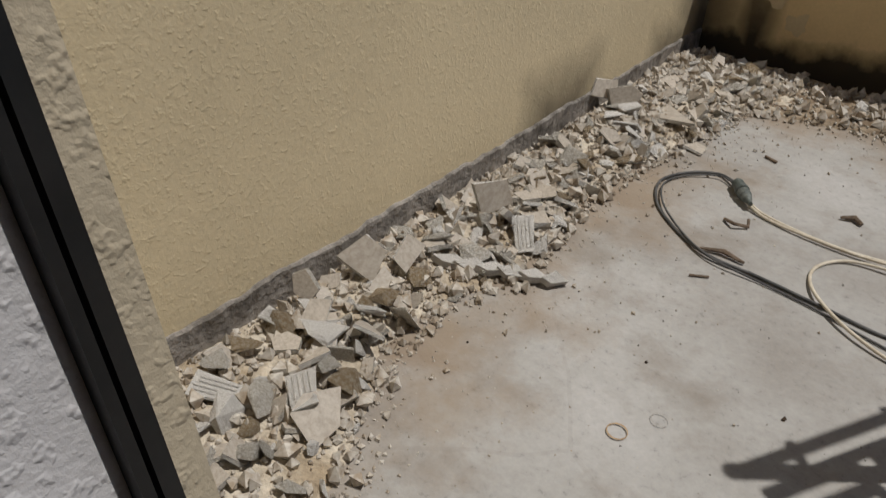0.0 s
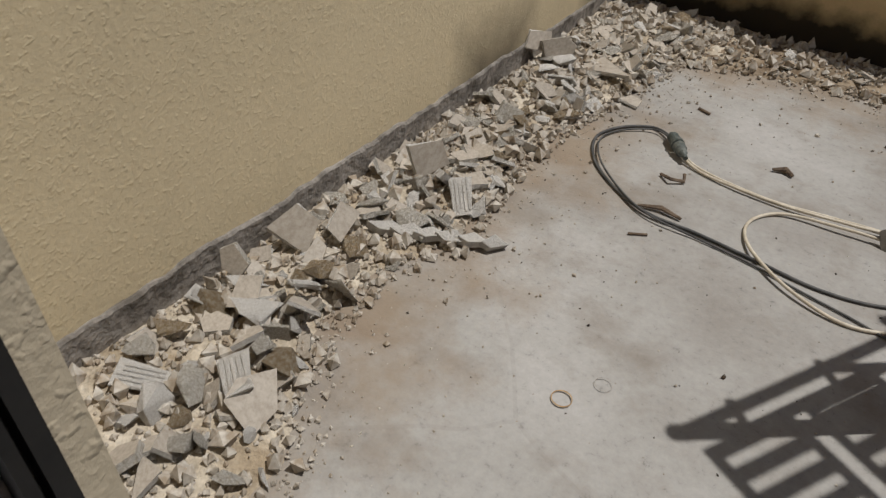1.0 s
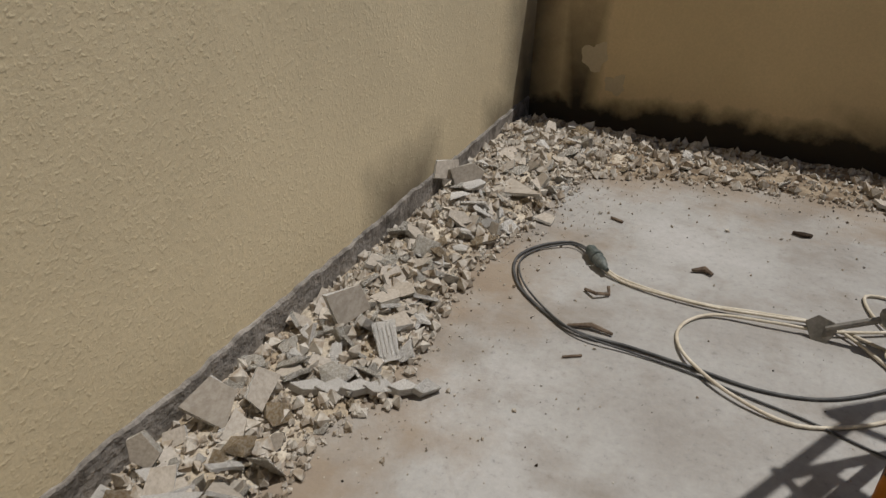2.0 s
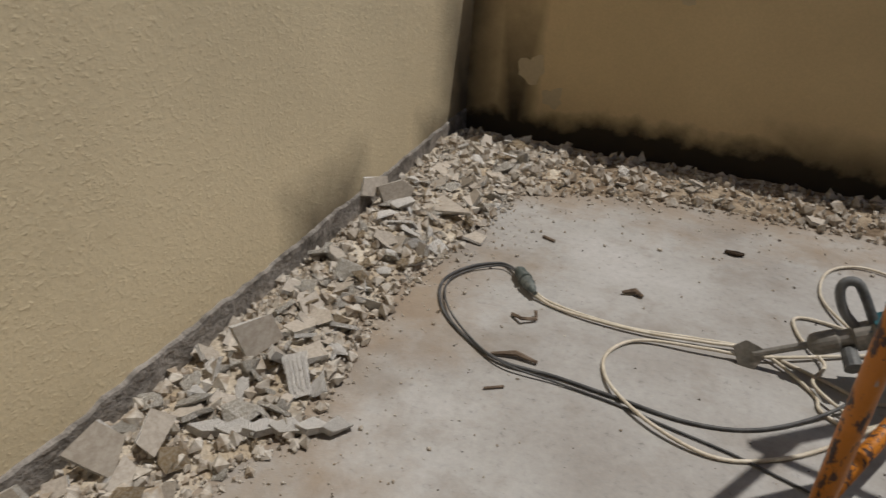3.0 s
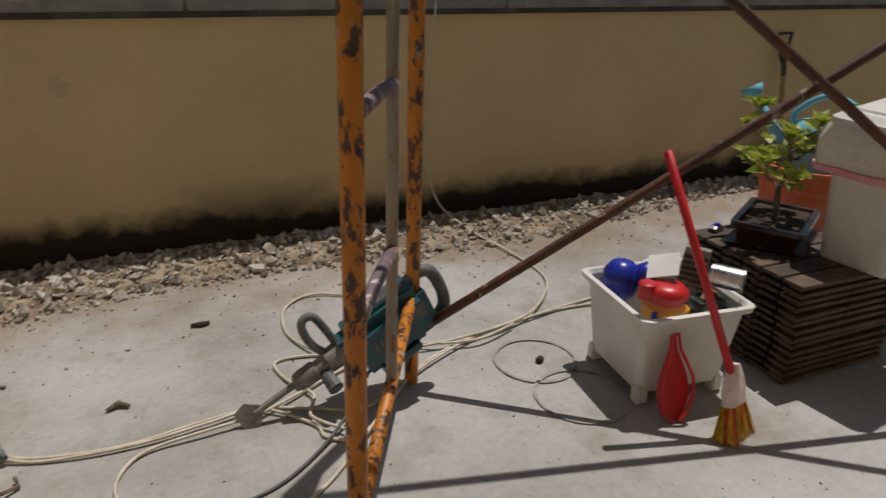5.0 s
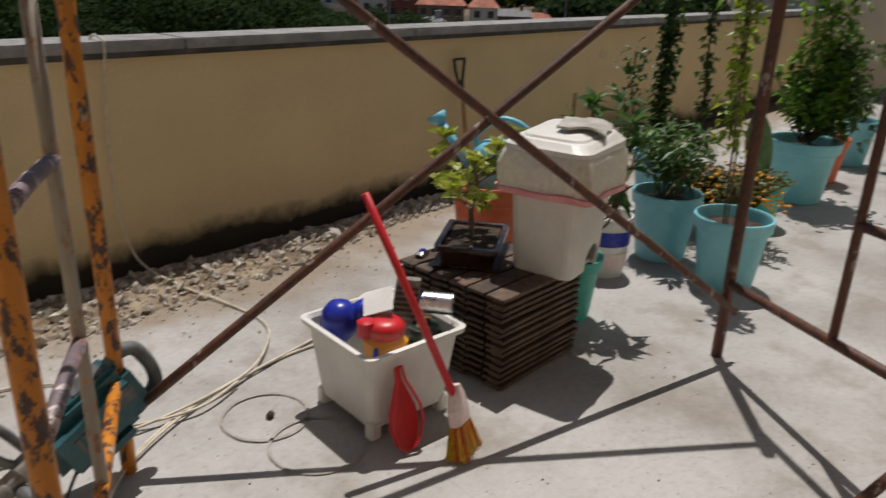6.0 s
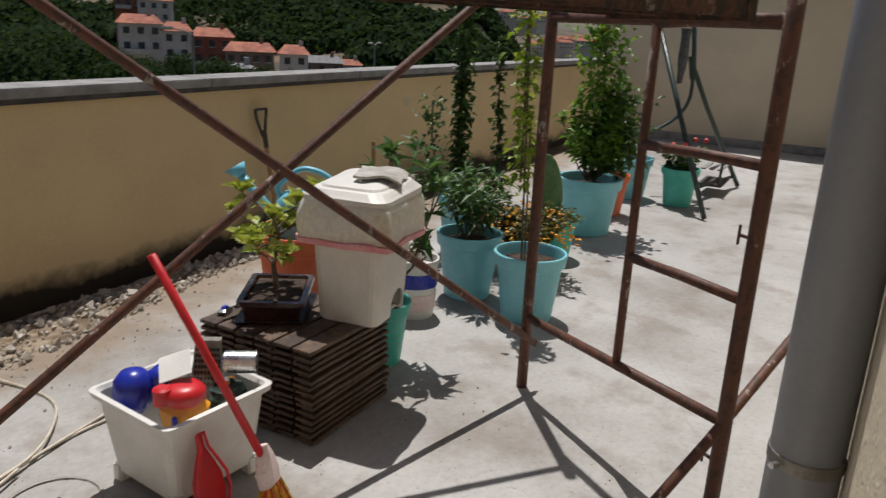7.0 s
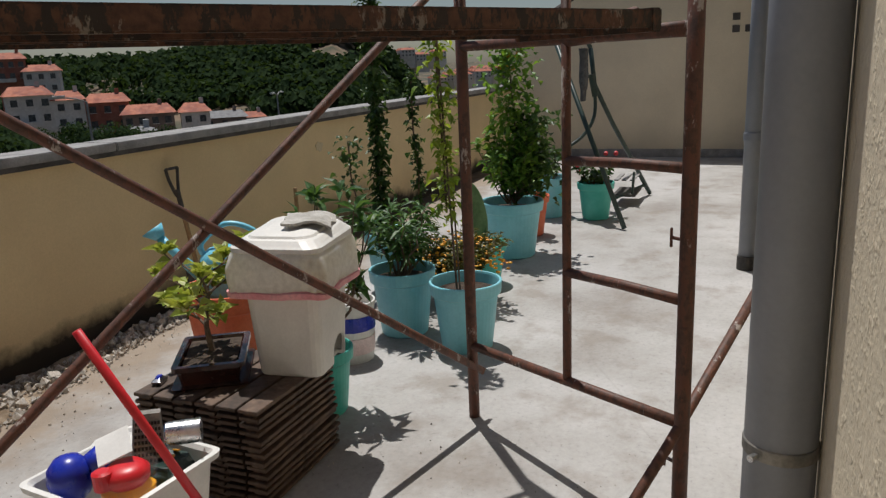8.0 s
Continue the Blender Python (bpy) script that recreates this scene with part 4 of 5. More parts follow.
for k in range(5200):
    y = rng.uniform(0.66, 4.15)
    x = xl(y) + 0.02 + (stepped(y, REACH) + 0.03) * rng.random()
    s = min(0.034, max(0.003, rng.lognormvariate(-4.7, 0.62)))
    pebble(x, y, heap(x, y) * 0.8 + s * 0.5, s)
for k in range(3600):
    x = -0.6 + 5.4 * rng.random() ** 1.2
    e0 = stepped(x, EDGE) - 0.06
    y = e0 + (4.2 - e0) * rng.random()
    s = min(0.04, max(0.003, rng.lognormvariate(-4.5, 0.6)))
    pebble(x, y, heap(x, y) * 0.8 + s * 0.4, s)
for k in range(3600):
    if rng.random() < 0.55:
        y = rng.uniform(0.7, 4.0)
        x = xl(y) + stepped(y, REACH) - 0.05 + rng.expovariate(9.0)
    else:
        x = rng.uniform(-0.5, 4.5)
        y = stepped(x, EDGE) + 0.03 - rng.expovariate(7.0)
    s = min(0.013, max(0.0015, rng.lognormvariate(-5.8, 0.6)))
    pebble(x, y, s * 0.4, s)
for k in range(900):
    x, y, s = rng.uniform(-0.2, 3.2), rng.uniform(1.0, 3.9), min(0.010, max(0.0016, rng.lognormvariate(-6.1, 0.5)))
    pebble(x, y, s * 0.4, s)
tagged(raw("gravel", verts, faces, M_GRIT), "small crumbs of mortar scattered over the floor", "gravel", kind="stuff")
verts, faces = [], []
for k in range(520):
    x, y, s = rng.uniform(-0.3, 3.4), rng.uniform(1.0, 3.95), min(0.009, max(0.0015, rng.lognormvariate(-6.0, 0.5)))
    pebble(x, y, s * 0.3, s)
tagged(raw("gravel", verts, faces, M_SOIL), "dark crumbs of dirt scattered over the floor", "gravel", kind="stuff")

# scraps on the floor
def scrap(name, pts, r, material, label, seg=6):
    return tagged(part(name, tubed(pts, r, seg), material), label, "debris")


scrap("stick", [(-0.13, 3.74, 0.012), (-0.06, 3.76, 0.014), (0.0, 3.75, 0.01)], [0.008, 0.011, 0.007], M_BARK, "dark splinter of wood on the floor")
scrap("bark_strip", [(0.10, 2.43, 0.008), (0.17, 2.45, 0.016), (0.24, 2.44, 0.01)], [0.004, 0.009, 0.005], M_BARK, "dry strip of bark beside the cable")
scrap("bark_strip", [(0.10, 2.66, 0.008), (0.14, 2.63, 0.02), (0.18, 2.66, 0.01), (0.17, 2.69, 0.02)], 0.006, M_BARK, "curled dry leaf scrap on the floor")
scrap("stick", [(0.06, 3.24, 0.006), (0.11, 3.22, 0.006)], 0.006, M_BARK, "short twig on the floor")
scrap("stick", [(0.13, 2.27, 0.005), (0.18, 2.30, 0.006)], 0.004, M_BARK, "short twig on the floor")
scrap("clod", [(0.41, 2.95, 0.01), (0.45, 2.97, 0.015), (0.48, 2.95, 0.01)], [0.005, 0.011, 0.006], M_BARK, "crumpled brown leaf on the floor")
scrap("clod", [(0.73, 3.43, 0.01), (0.77, 3.42, 0.014), (0.80, 3.43, 0.01)], [0.007, 0.010, 0.007], M_SOIL, "dark clod of dirt on the floor")
scrap("clod", [(1.86, 2.70, 0.01), (1.88, 2.71, 0.012)], 0.013, M_SOIL, "dark clod of dirt on the floor")
M_RING = simple("rust_stain", (0.33, 0.20, 0.09), (0.42, 0.30, 0.18), 0.7, 40, relief=0)
M_WET = simple("dried_pot_mark", (0.29, 0.265, 0.235), (0.37, 0.35, 0.325), 0.8, 14, relief=0)
for x, y, r, w, mt in ((0.236, 1.561, 0.024, 0.0022, M_RING), (0.30, 1.66, 0.021, 0.001, M_WET), (1.86, 2.72, 0.15, 0.008, M_WET), (1.89, 2.46, 0.16, 0.008, M_WET)):
    bm = bmesh.new()
    k = 48
    rr = [[bm.verts.new((x + (r + s * w * (0.5 + 0.5 * noise.noise((math.cos(i) * 2, i * 0.3, r)))) * math.cos(6.2832 * i / k), y + (r + s * w) * math.sin(6.2832 * i / k), 0.0062)) for i in range(k)] for s in (-1, 1)]
    for i in range(k):
        bm.faces.new((rr[0][i], rr[1][i], rr[1][(i + 1) % k], rr[0][(i + 1) % k]))
    tagged(part("ring_stain", bm, mt), "round stain ring left on the cement floor", "stain", "ring stains", "structure")

# ---- cables and plug ----
def cable(name, pts, r, material, label):
    return tagged(part(name, tubed(curve_points(pts, 10), r, 8), material, smooth=True), label, "cable", "extension cables")


cable("power_cable", [(0.06, 2.905, 0.02), (-0.03, 2.96, 0.008), (-0.13, 2.88, 0.007), (-0.175, 2.75, 0.007), (-0.12, 2.60, 0.007), (0.0, 2.48, 0.007), (0.14, 2.40, 0.012), (0.30, 2.40, 0.008), (0.48, 2.38, 0.008), (0.68, 2.36, 0.007), (0.86, 2.41, 0.007), (1.05, 2.56, 0.02), (1.20, 2.70, 0.1), (1.28, 2.76, 0.18)], 0.0055, M_BLACKCABLE, "dark rubber cable looping over the floor to the tool")
# doubles the loop, then runs on as a thin dark line over the floor
cable("power_cable", [(0.05, 2.90, 0.02), (-0.02, 2.935, 0.014), (-0.12, 2.86, 0.007), (-0.155, 2.74, 0.012), (-0.10, 2.60, 0.016), (0.02, 2.47, 0.016), (0.15, 2.385, 0.018), (0.32, 2.375, 0.008), (0.48, 2.355, 0.007), (0.62, 2.32, 0.007), (0.80, 2.28, 0.007), (0.98, 2.22, 0.007)], 0.0035, M_BLACKCABLE, "dark rubber cable beside the loop, ending in a thin dark line")
cable("extension_cable", [(0.12, 2.82, 0.02), (0.19, 2.785, 0.008), (0.32, 2.755, 0.007), (0.48, 2.745, 0.007), (0.66, 2.775, 0.007), (0.84, 2.79, 0.008), (1.02, 2.72, 0.008), (1.16, 2.66, 0.008), (1.30, 2.72, 0.008), (1.43, 2.82, 0.008), (1.62, 2.92, 0.008), (1.9, 3.0, 0.008), (2.2, 3.03, 0.008), (2.45, 3.0, 0.008)], 0.0055, M_CREAMCABLE, "cream extension cable lying over the floor")
cable("extension_cable", [(0.11, 2.81, 0.022), (0.20, 2.765, 0.008), (0.34, 2.735, 0.012), (0.52, 2.73, 0.014), (0.70, 2.755, 0.016), (0.86, 2.77, 0.016), (1.00, 2.64, 0.008), (1.02, 2.56, 0.008), (1.10, 2.52, 0.008), (1.22, 2.60, 0.016), (1.40, 2.78, 0.016), (1.7, 2.93, 0.017), (2.0, 3.0, 0.017), (2.35, 3.07, 0.008)], 0.0055, M_CREAMCABLE, "cream extension cable lying beside the other")
cable("extension_cable", [(1.30, 2.97, 0.01), (1.12, 2.88, 0.01), (0.86, 2.74, 0.02), (0.70, 2.71, 0.022), (0.52, 2.69, 0.012), (0.44, 2.62, 0.008), (0.42, 2.52, 0.008), (0.47, 2.40, 0.018), (0.60, 2.29, 0.018), (0.76, 2.25, 0.008), (0.92, 2.32, 0.008), (1.06, 2.44, 0.01), (1.2, 2.58, 0.024), (1.45, 2.83, 0.01), (1.75, 2.97, 0.01)], 0.0055, M_CREAMCABLE, "cream extension cable lying in a wide loop")
cable("extension_cable", [(2.11, 4.5, 1.0), (2.11, 4.40, 1.16), (2.11, 4.30, 1.166), (2.105, 4.25, 1.12), (2.095, 4.295, 0.8), (2.09, 4.29, 0.40), (2.11, 4.18, 0.12), (2.19, 3.92, 0.03), (2.26, 3.65, 0.012), (2.28, 3.36, 0.008), (2.17, 3.16, 0.018), (1.95, 2.99, 0.026), (1.6, 2.93, 0.026), (1.30, 2.98, 0.01), (1.08, 3.05, 0.008), (0.97, 3.04, 0.008), (0.98, 2.92, 0.01), (1.04, 2.78, 0.02), (1.0, 2.66, 0.026), (1.08, 2.56, 0.02)], 0.0055, M_CREAMCABLE, "cream cable hung over the parapet and down to the floor")
cable("extension_cable", [(1.20, 2.97, 0.02), (1.12, 3.06, 0.016), (1.06, 3.24, 0.008), (1.10, 3.44, 0.008), (1.22, 3.53, 0.008), (1.36, 3.48, 0.008), (1.50, 3.34, 0.008), (1.52, 3.14, 0.008), (1.48, 2.98, 0.018), (1.70, 2.9, 0.026), (1.9, 2.96, 0.026)], 0.0055, M_CREAMCABLE, "cream extension cable coiled behind the tool")

e = thing("cable_plug", (0.09, 2.855, 0.028), -54, "dusty dark green plug and socket joint of two cables", "plug")
m = Matrix.Rotation(math.pi / 2, 4, "Y")
for nm, prof in (("socket", [(0.010, -0.075), (0.018, -0.06), (0.021, -0.055), (0.021, -0.015), (0.025, -0.013), (0.025, 0.002), (0.02, 0.004)]), ("plug_body", [(0.02, 0.006), (0.022, 0.008), (0.022, 0.035), (0.018, 0.04), (0.016, 0.06), (0.010, 0.072), (0.008, 0.09)])):
    b = lathe(prof, 16)
    bmesh.ops.transform(b, matrix=m, verts=b.verts)
    part(nm, b, M_PLUG, e, smooth=False)

# ---- demolition hammer leaning in the scaffold ----
tip, top = Vector((0.815, 2.715, 0.03)), Vector((1.51, 2.775, 0.375))
axis = (top - tip).normalized()
ham = thing("demolition_hammer", (0, 0, 0), 0, "dusty teal demolition hammer with a flat chisel on the floor", "power tool")
base = Matrix.Translation(tip) @ axis.to_track_quat("X", "Z").to_matrix().to_4x4()


def hp(x, y, z):
    return base @ Vector((x, y, z))


part("chisel", tubed([hp(0.02, 0, 0), hp(0.2, 0, 0)], 0.011, 8), M_TOOLSTEEL, ham)
bm = prism([(-0.03, -0.035), (0.012, -0.045), (0.05, -0.012), (0.05, 0.012), (0.012, 0.045), (-0.03, 0.035)], -0.006, 0.006, 0.002)
bmesh.ops.transform(bm, matrix=base @ Matrix.Rotation(radians(65), 4, "X"), verts=bm.verts)
part("blade", bm, M_TOOLSTEEL, ham)
b = lathe([(0.016, 0.17), (0.03, 0.18), (0.034, 0.2), (0.034, 0.25), (0.028, 0.255), (0.028, 0.29), (0.04, 0.295), (0.042, 0.34), (0.05, 0.36)], 20)
bmesh.ops.transform(b, matrix=base @ Matrix.Rotation(math.pi / 2, 4, "Y"), verts=b.verts)
part("chuck", b, M_TOOLSTEEL, ham, smooth=False)
part("collar_knob", tubed([hp(0.27, -0.03, -0.02), hp(0.27, -0.085, -0.045)], [0.022, 0.026], 12), M_GREYRUB, ham)
part("side_handle", tubed(curve_points([hp(0.31, 0.0, 0.02), hp(0.285, 0.01, 0.08), hp(0.285, 0.02, 0.14), hp(0.305, 0.03, 0.165), hp(0.335, 0.03, 0.155), hp(0.345, 0.02, 0.11), hp(0.35, 0.0, 0.04)], 5), 0.014, 10), M_GREYRUB, ham, smooth=True)
part("body", box(bmesh.new(), (0.36, -0.075, -0.11), (0.68, 0.075, 0.07), 0.032, base), M_TEALCASE, ham)
part("gear_case", box(bmesh.new(), (0.33, -0.05, -0.05), (0.44, 0.05, 0.05), 0.02, base), M_TEALCASE, ham)
part("motor_housing", box(bmesh.new(), (0.40, -0.06, -0.17), (0.62, 0.06, -0.08), 0.035, base), M_TEALCASE, ham)
part("top_cover", box(bmesh.new(), (0.46, -0.05, 0.06), (0.66, 0.05, 0.092), 0.014, base), M_TEALCASE, ham)
for k in range(5):
    part("vent_slot", box(bmesh.new(), (0.44 + k * 0.025, -0.0785, -0.05), (0.452 + k * 0.025, -0.074, 0.01), 0, base), M_GREYRUB, ham)
part("top_plate", box(bmesh.new(), (0.52, -0.032, 0.088), (0.63, 0.032, 0.097), 0.003, base), M_GREYRUB, ham)
part("label_plate", box(bmesh.new(), (0.56, -0.079, -0.02), (0.65, -0.073, 0.03), 0.002, base), M_GREYRUB, ham)
part("rear_handle", tubed(curve_points([hp(0.64, 0, 0.07), hp(0.69, 0, 0.085), hp(0.735, 0, 0.06), hp(0.745, 0, -0.02), hp(0.73, 0, -0.085), hp(0.69, 0, -0.11), hp(0.64, 0, -0.09)], 6), 0.022, 10), M_GREYRUB, ham, smooth=True)

# ---- white tub with its contents, broom and dustpan ----
TUB = (2.215, 2.495, 0.0)
tub = thing("storage_tub", TUB, -6, "white plastic tub on short feet, full of cleaning things", "tub")


def rect_ring(bm, hx, hy, z, c=0.03):
    pts = []
    for sx, sy, a0 in ((1, 1, 0), (-1, 1, 90), (-1, -1, 180), (1, -1, 270)):
        for k in range(4):
            a = radians(a0 + 30 * k)
            pts.append(bm.verts.new((sx * (hx - c) + c * math.cos(a), sy * (hy - c) + c * math.sin(a), z)))
    return pts


def loft(rings_spec):
    bm = bmesh.new()
    rings = [rect_ring(bm, *r) for r in rings_spec]
    for a, b in zip(rings[:-1], rings[1:]):
        for k in range(len(a)):
            bm.faces.new((a[k], a[(k + 1) % len(a)], b[(k + 1) % len(a)], b[k]))
    bm.faces.new(rings[0][::-1])
    bm.faces.new(rings[-1])
    return bm


part("body", loft([(0.165, 0.165, 0.045, 0.03), (0.195, 0.195, 0.315, 0.03), (0.214, 0.214, 0.322, 0.03), (0.217, 0.217, 0.342, 0.03), (0.200, 0.200, 0.344, 0.025), (0.19, 0.19, 0.33, 0.025), (0.16, 0.16, 0.055, 0.025)]), M_TUB, tub)
for sx in (-1, 1):
    for sy in (-1, 1):
        part("foot", boxed((sx * 0.15 - 0.022, sy * 0.15 - 0.022, 0.0), (sx * 0.15 + 0.022, sy * 0.15 + 0.022, 0.07), 0.006), M_TUB, tub)


def inside(name, x, y, z, turn, label, category):
    return thing(name, (TUB[0] + x, TUB[1] + y, TUB[2] + z), turn, label, category)


e = inside("ball_jug", -0.10, 0.115, 0.02, 0, "shiny blue plastic jug with a round body", "jug")
part("body", lathe([(0.03, 0.24), (0.056, 0.27), (0.068, 0.315), (0.062, 0.355), (0.04, 0.383), (0.012, 0.392)], 28), M_BLUE, e, smooth=True)
part("spout", tubed([(0.04, -0.03, 0.33), (0.085, -0.045, 0.345), (0.11, -0.055, 0.345)], [0.040, 0.046, 0.030], 16), M_BLUE, e, smooth=True)
e = inside("clear_pot", -0.08, -0.10, 0.0, 0, "clear plastic pot holding red and yellow toys", "pot")
part("wall", lathe([(0.070, 0.22), (0.088, 0.395), (0.091, 0.399), (0.086, 0.397), (0.068, 0.225)], 32), M_CLEAR, e, smooth=True).visible_shadow = False
part("yellow_scoop", loft([(0.055, 0.055, 0.225, 0.03), (0.066, 0.066, 0.335, 0.035), (0.045, 0.05, 0.352, 0.03)]), M_YELLOW, e)
part("scoop_slot", box(bmesh.new(), (-0.06, -0.0705, 0.26), (-0.045, -0.055, 0.34), 0.004, pose(0, 0, 0, 0, 0, -25)), M_BLUE, e)
part("red_scoop", lathe([(0.045, 0.34), (0.066, 0.365), (0.068, 0.392), (0.050, 0.41), (0.02, 0.414)], 24), M_RED, e, smooth=True)
part("red_lid", tubed([(-0.06, 0.03, 0.36), (-0.06, 0.03, 0.412), (-0.06, 0.03, 0.418)], [0.028, 0.030, 0.020], 18), M_RED, e)
e = inside("grater", 0.075, -0.02, 0.19, -48, "steel box grater with black holes", "grater")
bm = loft([(0.058, 0.042, 0.05, 0.008), (0.042, 0.028, 0.285, 0.008)])
bmesh.ops.transform(bm, matrix=pose(0, 0, 0, -10, 4, 0), verts=bm.verts)
part("body", bm, M_TOOLSTEEL, e)
for i in range(8):
    for j in range(9):
        w = 0.048 - 0.0014 * j
        part("hole", box(bmesh.new(), (-w + i * w * 2 / 7.5, -0.0445 + 0.00119 * j * 1.0, 0.09 + j * 0.02), (-w + i * w * 2 / 7.5 + 0.007, -0.034 + 0.00119 * j, 0.100 + j * 0.02), 0, pose(0, 0, 0, -10, 4, 0)), M_BLACK, e)
bm = box(bmesh.new(), (-0.045, -0.055, 0.285), (0.06, 0.06, 0.29), 0.002, pose(0, 0, 0, 22, -18, 0))
part("white_flap", bm, M_TUB, e)
e = inside("steel_can", 0.135, -0.135, 0.415, -55, "shiny stainless steel beaker lying on its side", "beaker")
bm = lathe([(0.004, -0.055), (0.036, -0.055), (0.039, -0.05), (0.039, 0.05), (0.041, 0.052), (0.041, 0.056), (0.037, 0.055), (0.036, -0.045), (0.004, -0.048)], 32)
bmesh.ops.transform(bm, matrix=Matrix.Rotation(math.pi / 2, 4, "Y"), verts=bm.verts)
part("body", bm, M_STEEL, e)
e = inside("soap_dish", 0.075, 0.105, 0.195, 0, "round light blue plastic dish with a white rim", "dish")
part("plate", lathe([(0.055, 0.15), (0.066, 0.172), (0.060, 0.172), (0.045, 0.158), (0.01, 0.156)], 28), M_CANBLUE, e)
part("dish_rim", lathe([(0.064, 0.171), (0.072, 0.175), (0.064, 0.178), (0.059, 0.175)], 28), M_TUB, e)
e = inside("rag", 0.095, -0.105, 0.20, 0, "crumpled dark green rag with yellow spots", "rag")
bm = loft([(0.06, 0.05, 0.0, 0.02), (0.068, 0.055, 0.09, 0.02), (0.055, 0.04, 0.135, 0.02)])
bmesh.ops.subdivide_edges(bm, edges=bm.edges, cuts=3, use_grid_fill=True)
for v in bm.verts:
    v.co += v.co.normalized() * 0.016 * noise.noise(v.co * 26)
part("cloth", bm, M_SWING, e)
for k in range(3):
    part("spot", box(bmesh.new(), (-0.012, -0.006, 0), (0.012, 0.008, 0.004), 0.001, pose(-0.03 + 0.035 * k, -0.02 + 0.015 * k, 0.142, 10 * k, 8, 40 * k)), M_YELLOW, e)

e = thing("broom", (0, 0, 0), 0, "red stick broom with yellow bristles leaning on the tub", "broom")
bt, bb = Vector((2.03, 2.376, 0.872)), Vector((2.205, 2.135, 0.20))
part("stick", tubed([bb, bb.lerp(bt, 0.5), bt], 0.0135, 12), M_RED, e, smooth=True)
bm = loft([(0.052, 0.020, -0.02, 0.015), (0.050, 0.022, 0.03, 0.015), (0.034, 0.02, 0.075, 0.012), (0.016, 0.016, 0.11, 0.01)])
hold = Matrix.Translation((2.215, 2.12, 0.125)) @ Euler((radians(-14), radians(8), radians(18))).to_matrix().to_4x4()
bmesh.ops.transform(bm, matrix=hold, verts=bm.verts)
head = part("holder", bm, M_PINKWHITE, e)
verts, faces = [], []
for k in range(900):
    u, v = rng.uniform(-1, 1), rng.uniform(-1, 1)
    a = hold @ Vector((u * 0.048, v * 0.018, -0.015))
    b2 = hold @ Vector((u * 0.075 + rng.gauss(0, 0.006), v * 0.032 + rng.gauss(0, 0.004), -0.125 + rng.gauss(0, 0.006)))
    b2.z = max(0.003, b2.z)
    i = len(verts)
    d = Vector((rng.uniform(-1, 1), rng.uniform(-1, 1), 0)).normalized() * 0.0016
    verts += [a - d, a + d, b2 + d, b2 - d]
    faces.append((i, i + 1, i + 2, i + 3))
raw("bristle_tuft", verts, faces, M_BRISTLE, e, label="yellow plastic bristles")
raw("bristle_tuft", [Vector(v) + Vector((-0.014, -0.012, 0)) for v in verts[:320]], faces[:80], M_RED, e, label="red plastic bristles")

e = thing("dustpan", (2.085, 2.225, 0.0), -8, "red plastic dustpan standing on edge against the tub", "dustpan")
e.scale = (0.62, 1, 1)
bm = bmesh.new()
half = [(0.02, 0.0), (0.07, 0.03), (0.095, 0.09), (0.085, 0.15), (0.05, 0.205), (0.022, 0.245), (0.018, 0.29)]
prof = [(-x, z) for x, z in half] + [(x, z) for x, z in half[::-1]]
fr = [bm.verts.new((x, 0.0, z)) for x, z in prof]
bk = [bm.verts.new((x, 0.005, z)) for x, z in prof]
bm.faces.new(fr)
bm.faces.new(bk[::-1])
for k in range(len(prof)):
    bm.faces.new((fr[k], bk[k], bk[(k + 1) % len(prof)], fr[(k + 1) % len(prof)]))
bmesh.ops.transform(bm, matrix=pose(0, 0, 0, -14, 0, 0), verts=bm.verts)
part("pan", bm, M_RED, e)
bm = tubed([(x, -0.012 - 0.02 * (1 - abs(2 * z / 0.29 - 1)), z + 0.006) for x, z in prof], 0.007, 8)
bmesh.ops.transform(bm, matrix=pose(0, 0, 0, -14, 0, 0), verts=bm.verts)
part("rim", bm, M_RED, e)

# ---- stack of wooden deck tiles ----
SX, SY, SH = (2.58, 3.09), (2.235, 2.80), 0.392
layers = 14
for k in range(layers):
    jx, jy, jr = rng.gauss(0, 0.005), rng.gauss(0, 0.005), rng.gauss(0, 0.6)
    z0, z1 = SH * k / layers, SH * (k + 1) / layers
    e = thing("deck_tile", ((SX[0] + SX[1]) / 2 + jx, (SY[0] + SY[1]) / 2 + jy, z0), jr, "dark brown slatted wooden deck tile in a stack", "deck tile", "stacked deck tiles")
    w, d, hgt = SX[1] - SX[0], SY[1] - SY[0], z1 - z0
    for i in range(6):
        y0 = -d / 2 + d * i / 6
        part("slat", boxed((-w / 2, y0 + 0.004, hgt * 0.48), (w / 2, y0 + d / 6 - 0.006, hgt - 0.0005), 0.002), M_DECKWOOD, e)
    for i in range(4):
        y0 = -d / 2 + 0.018 + (d - 0.086) * i / 3
        part("batten", boxed((-w / 2 + 0.012, y0, 0.0), (w / 2 - 0.012, y0 + 0.05, hgt * 0.47)), M_DECKWOOD, e)

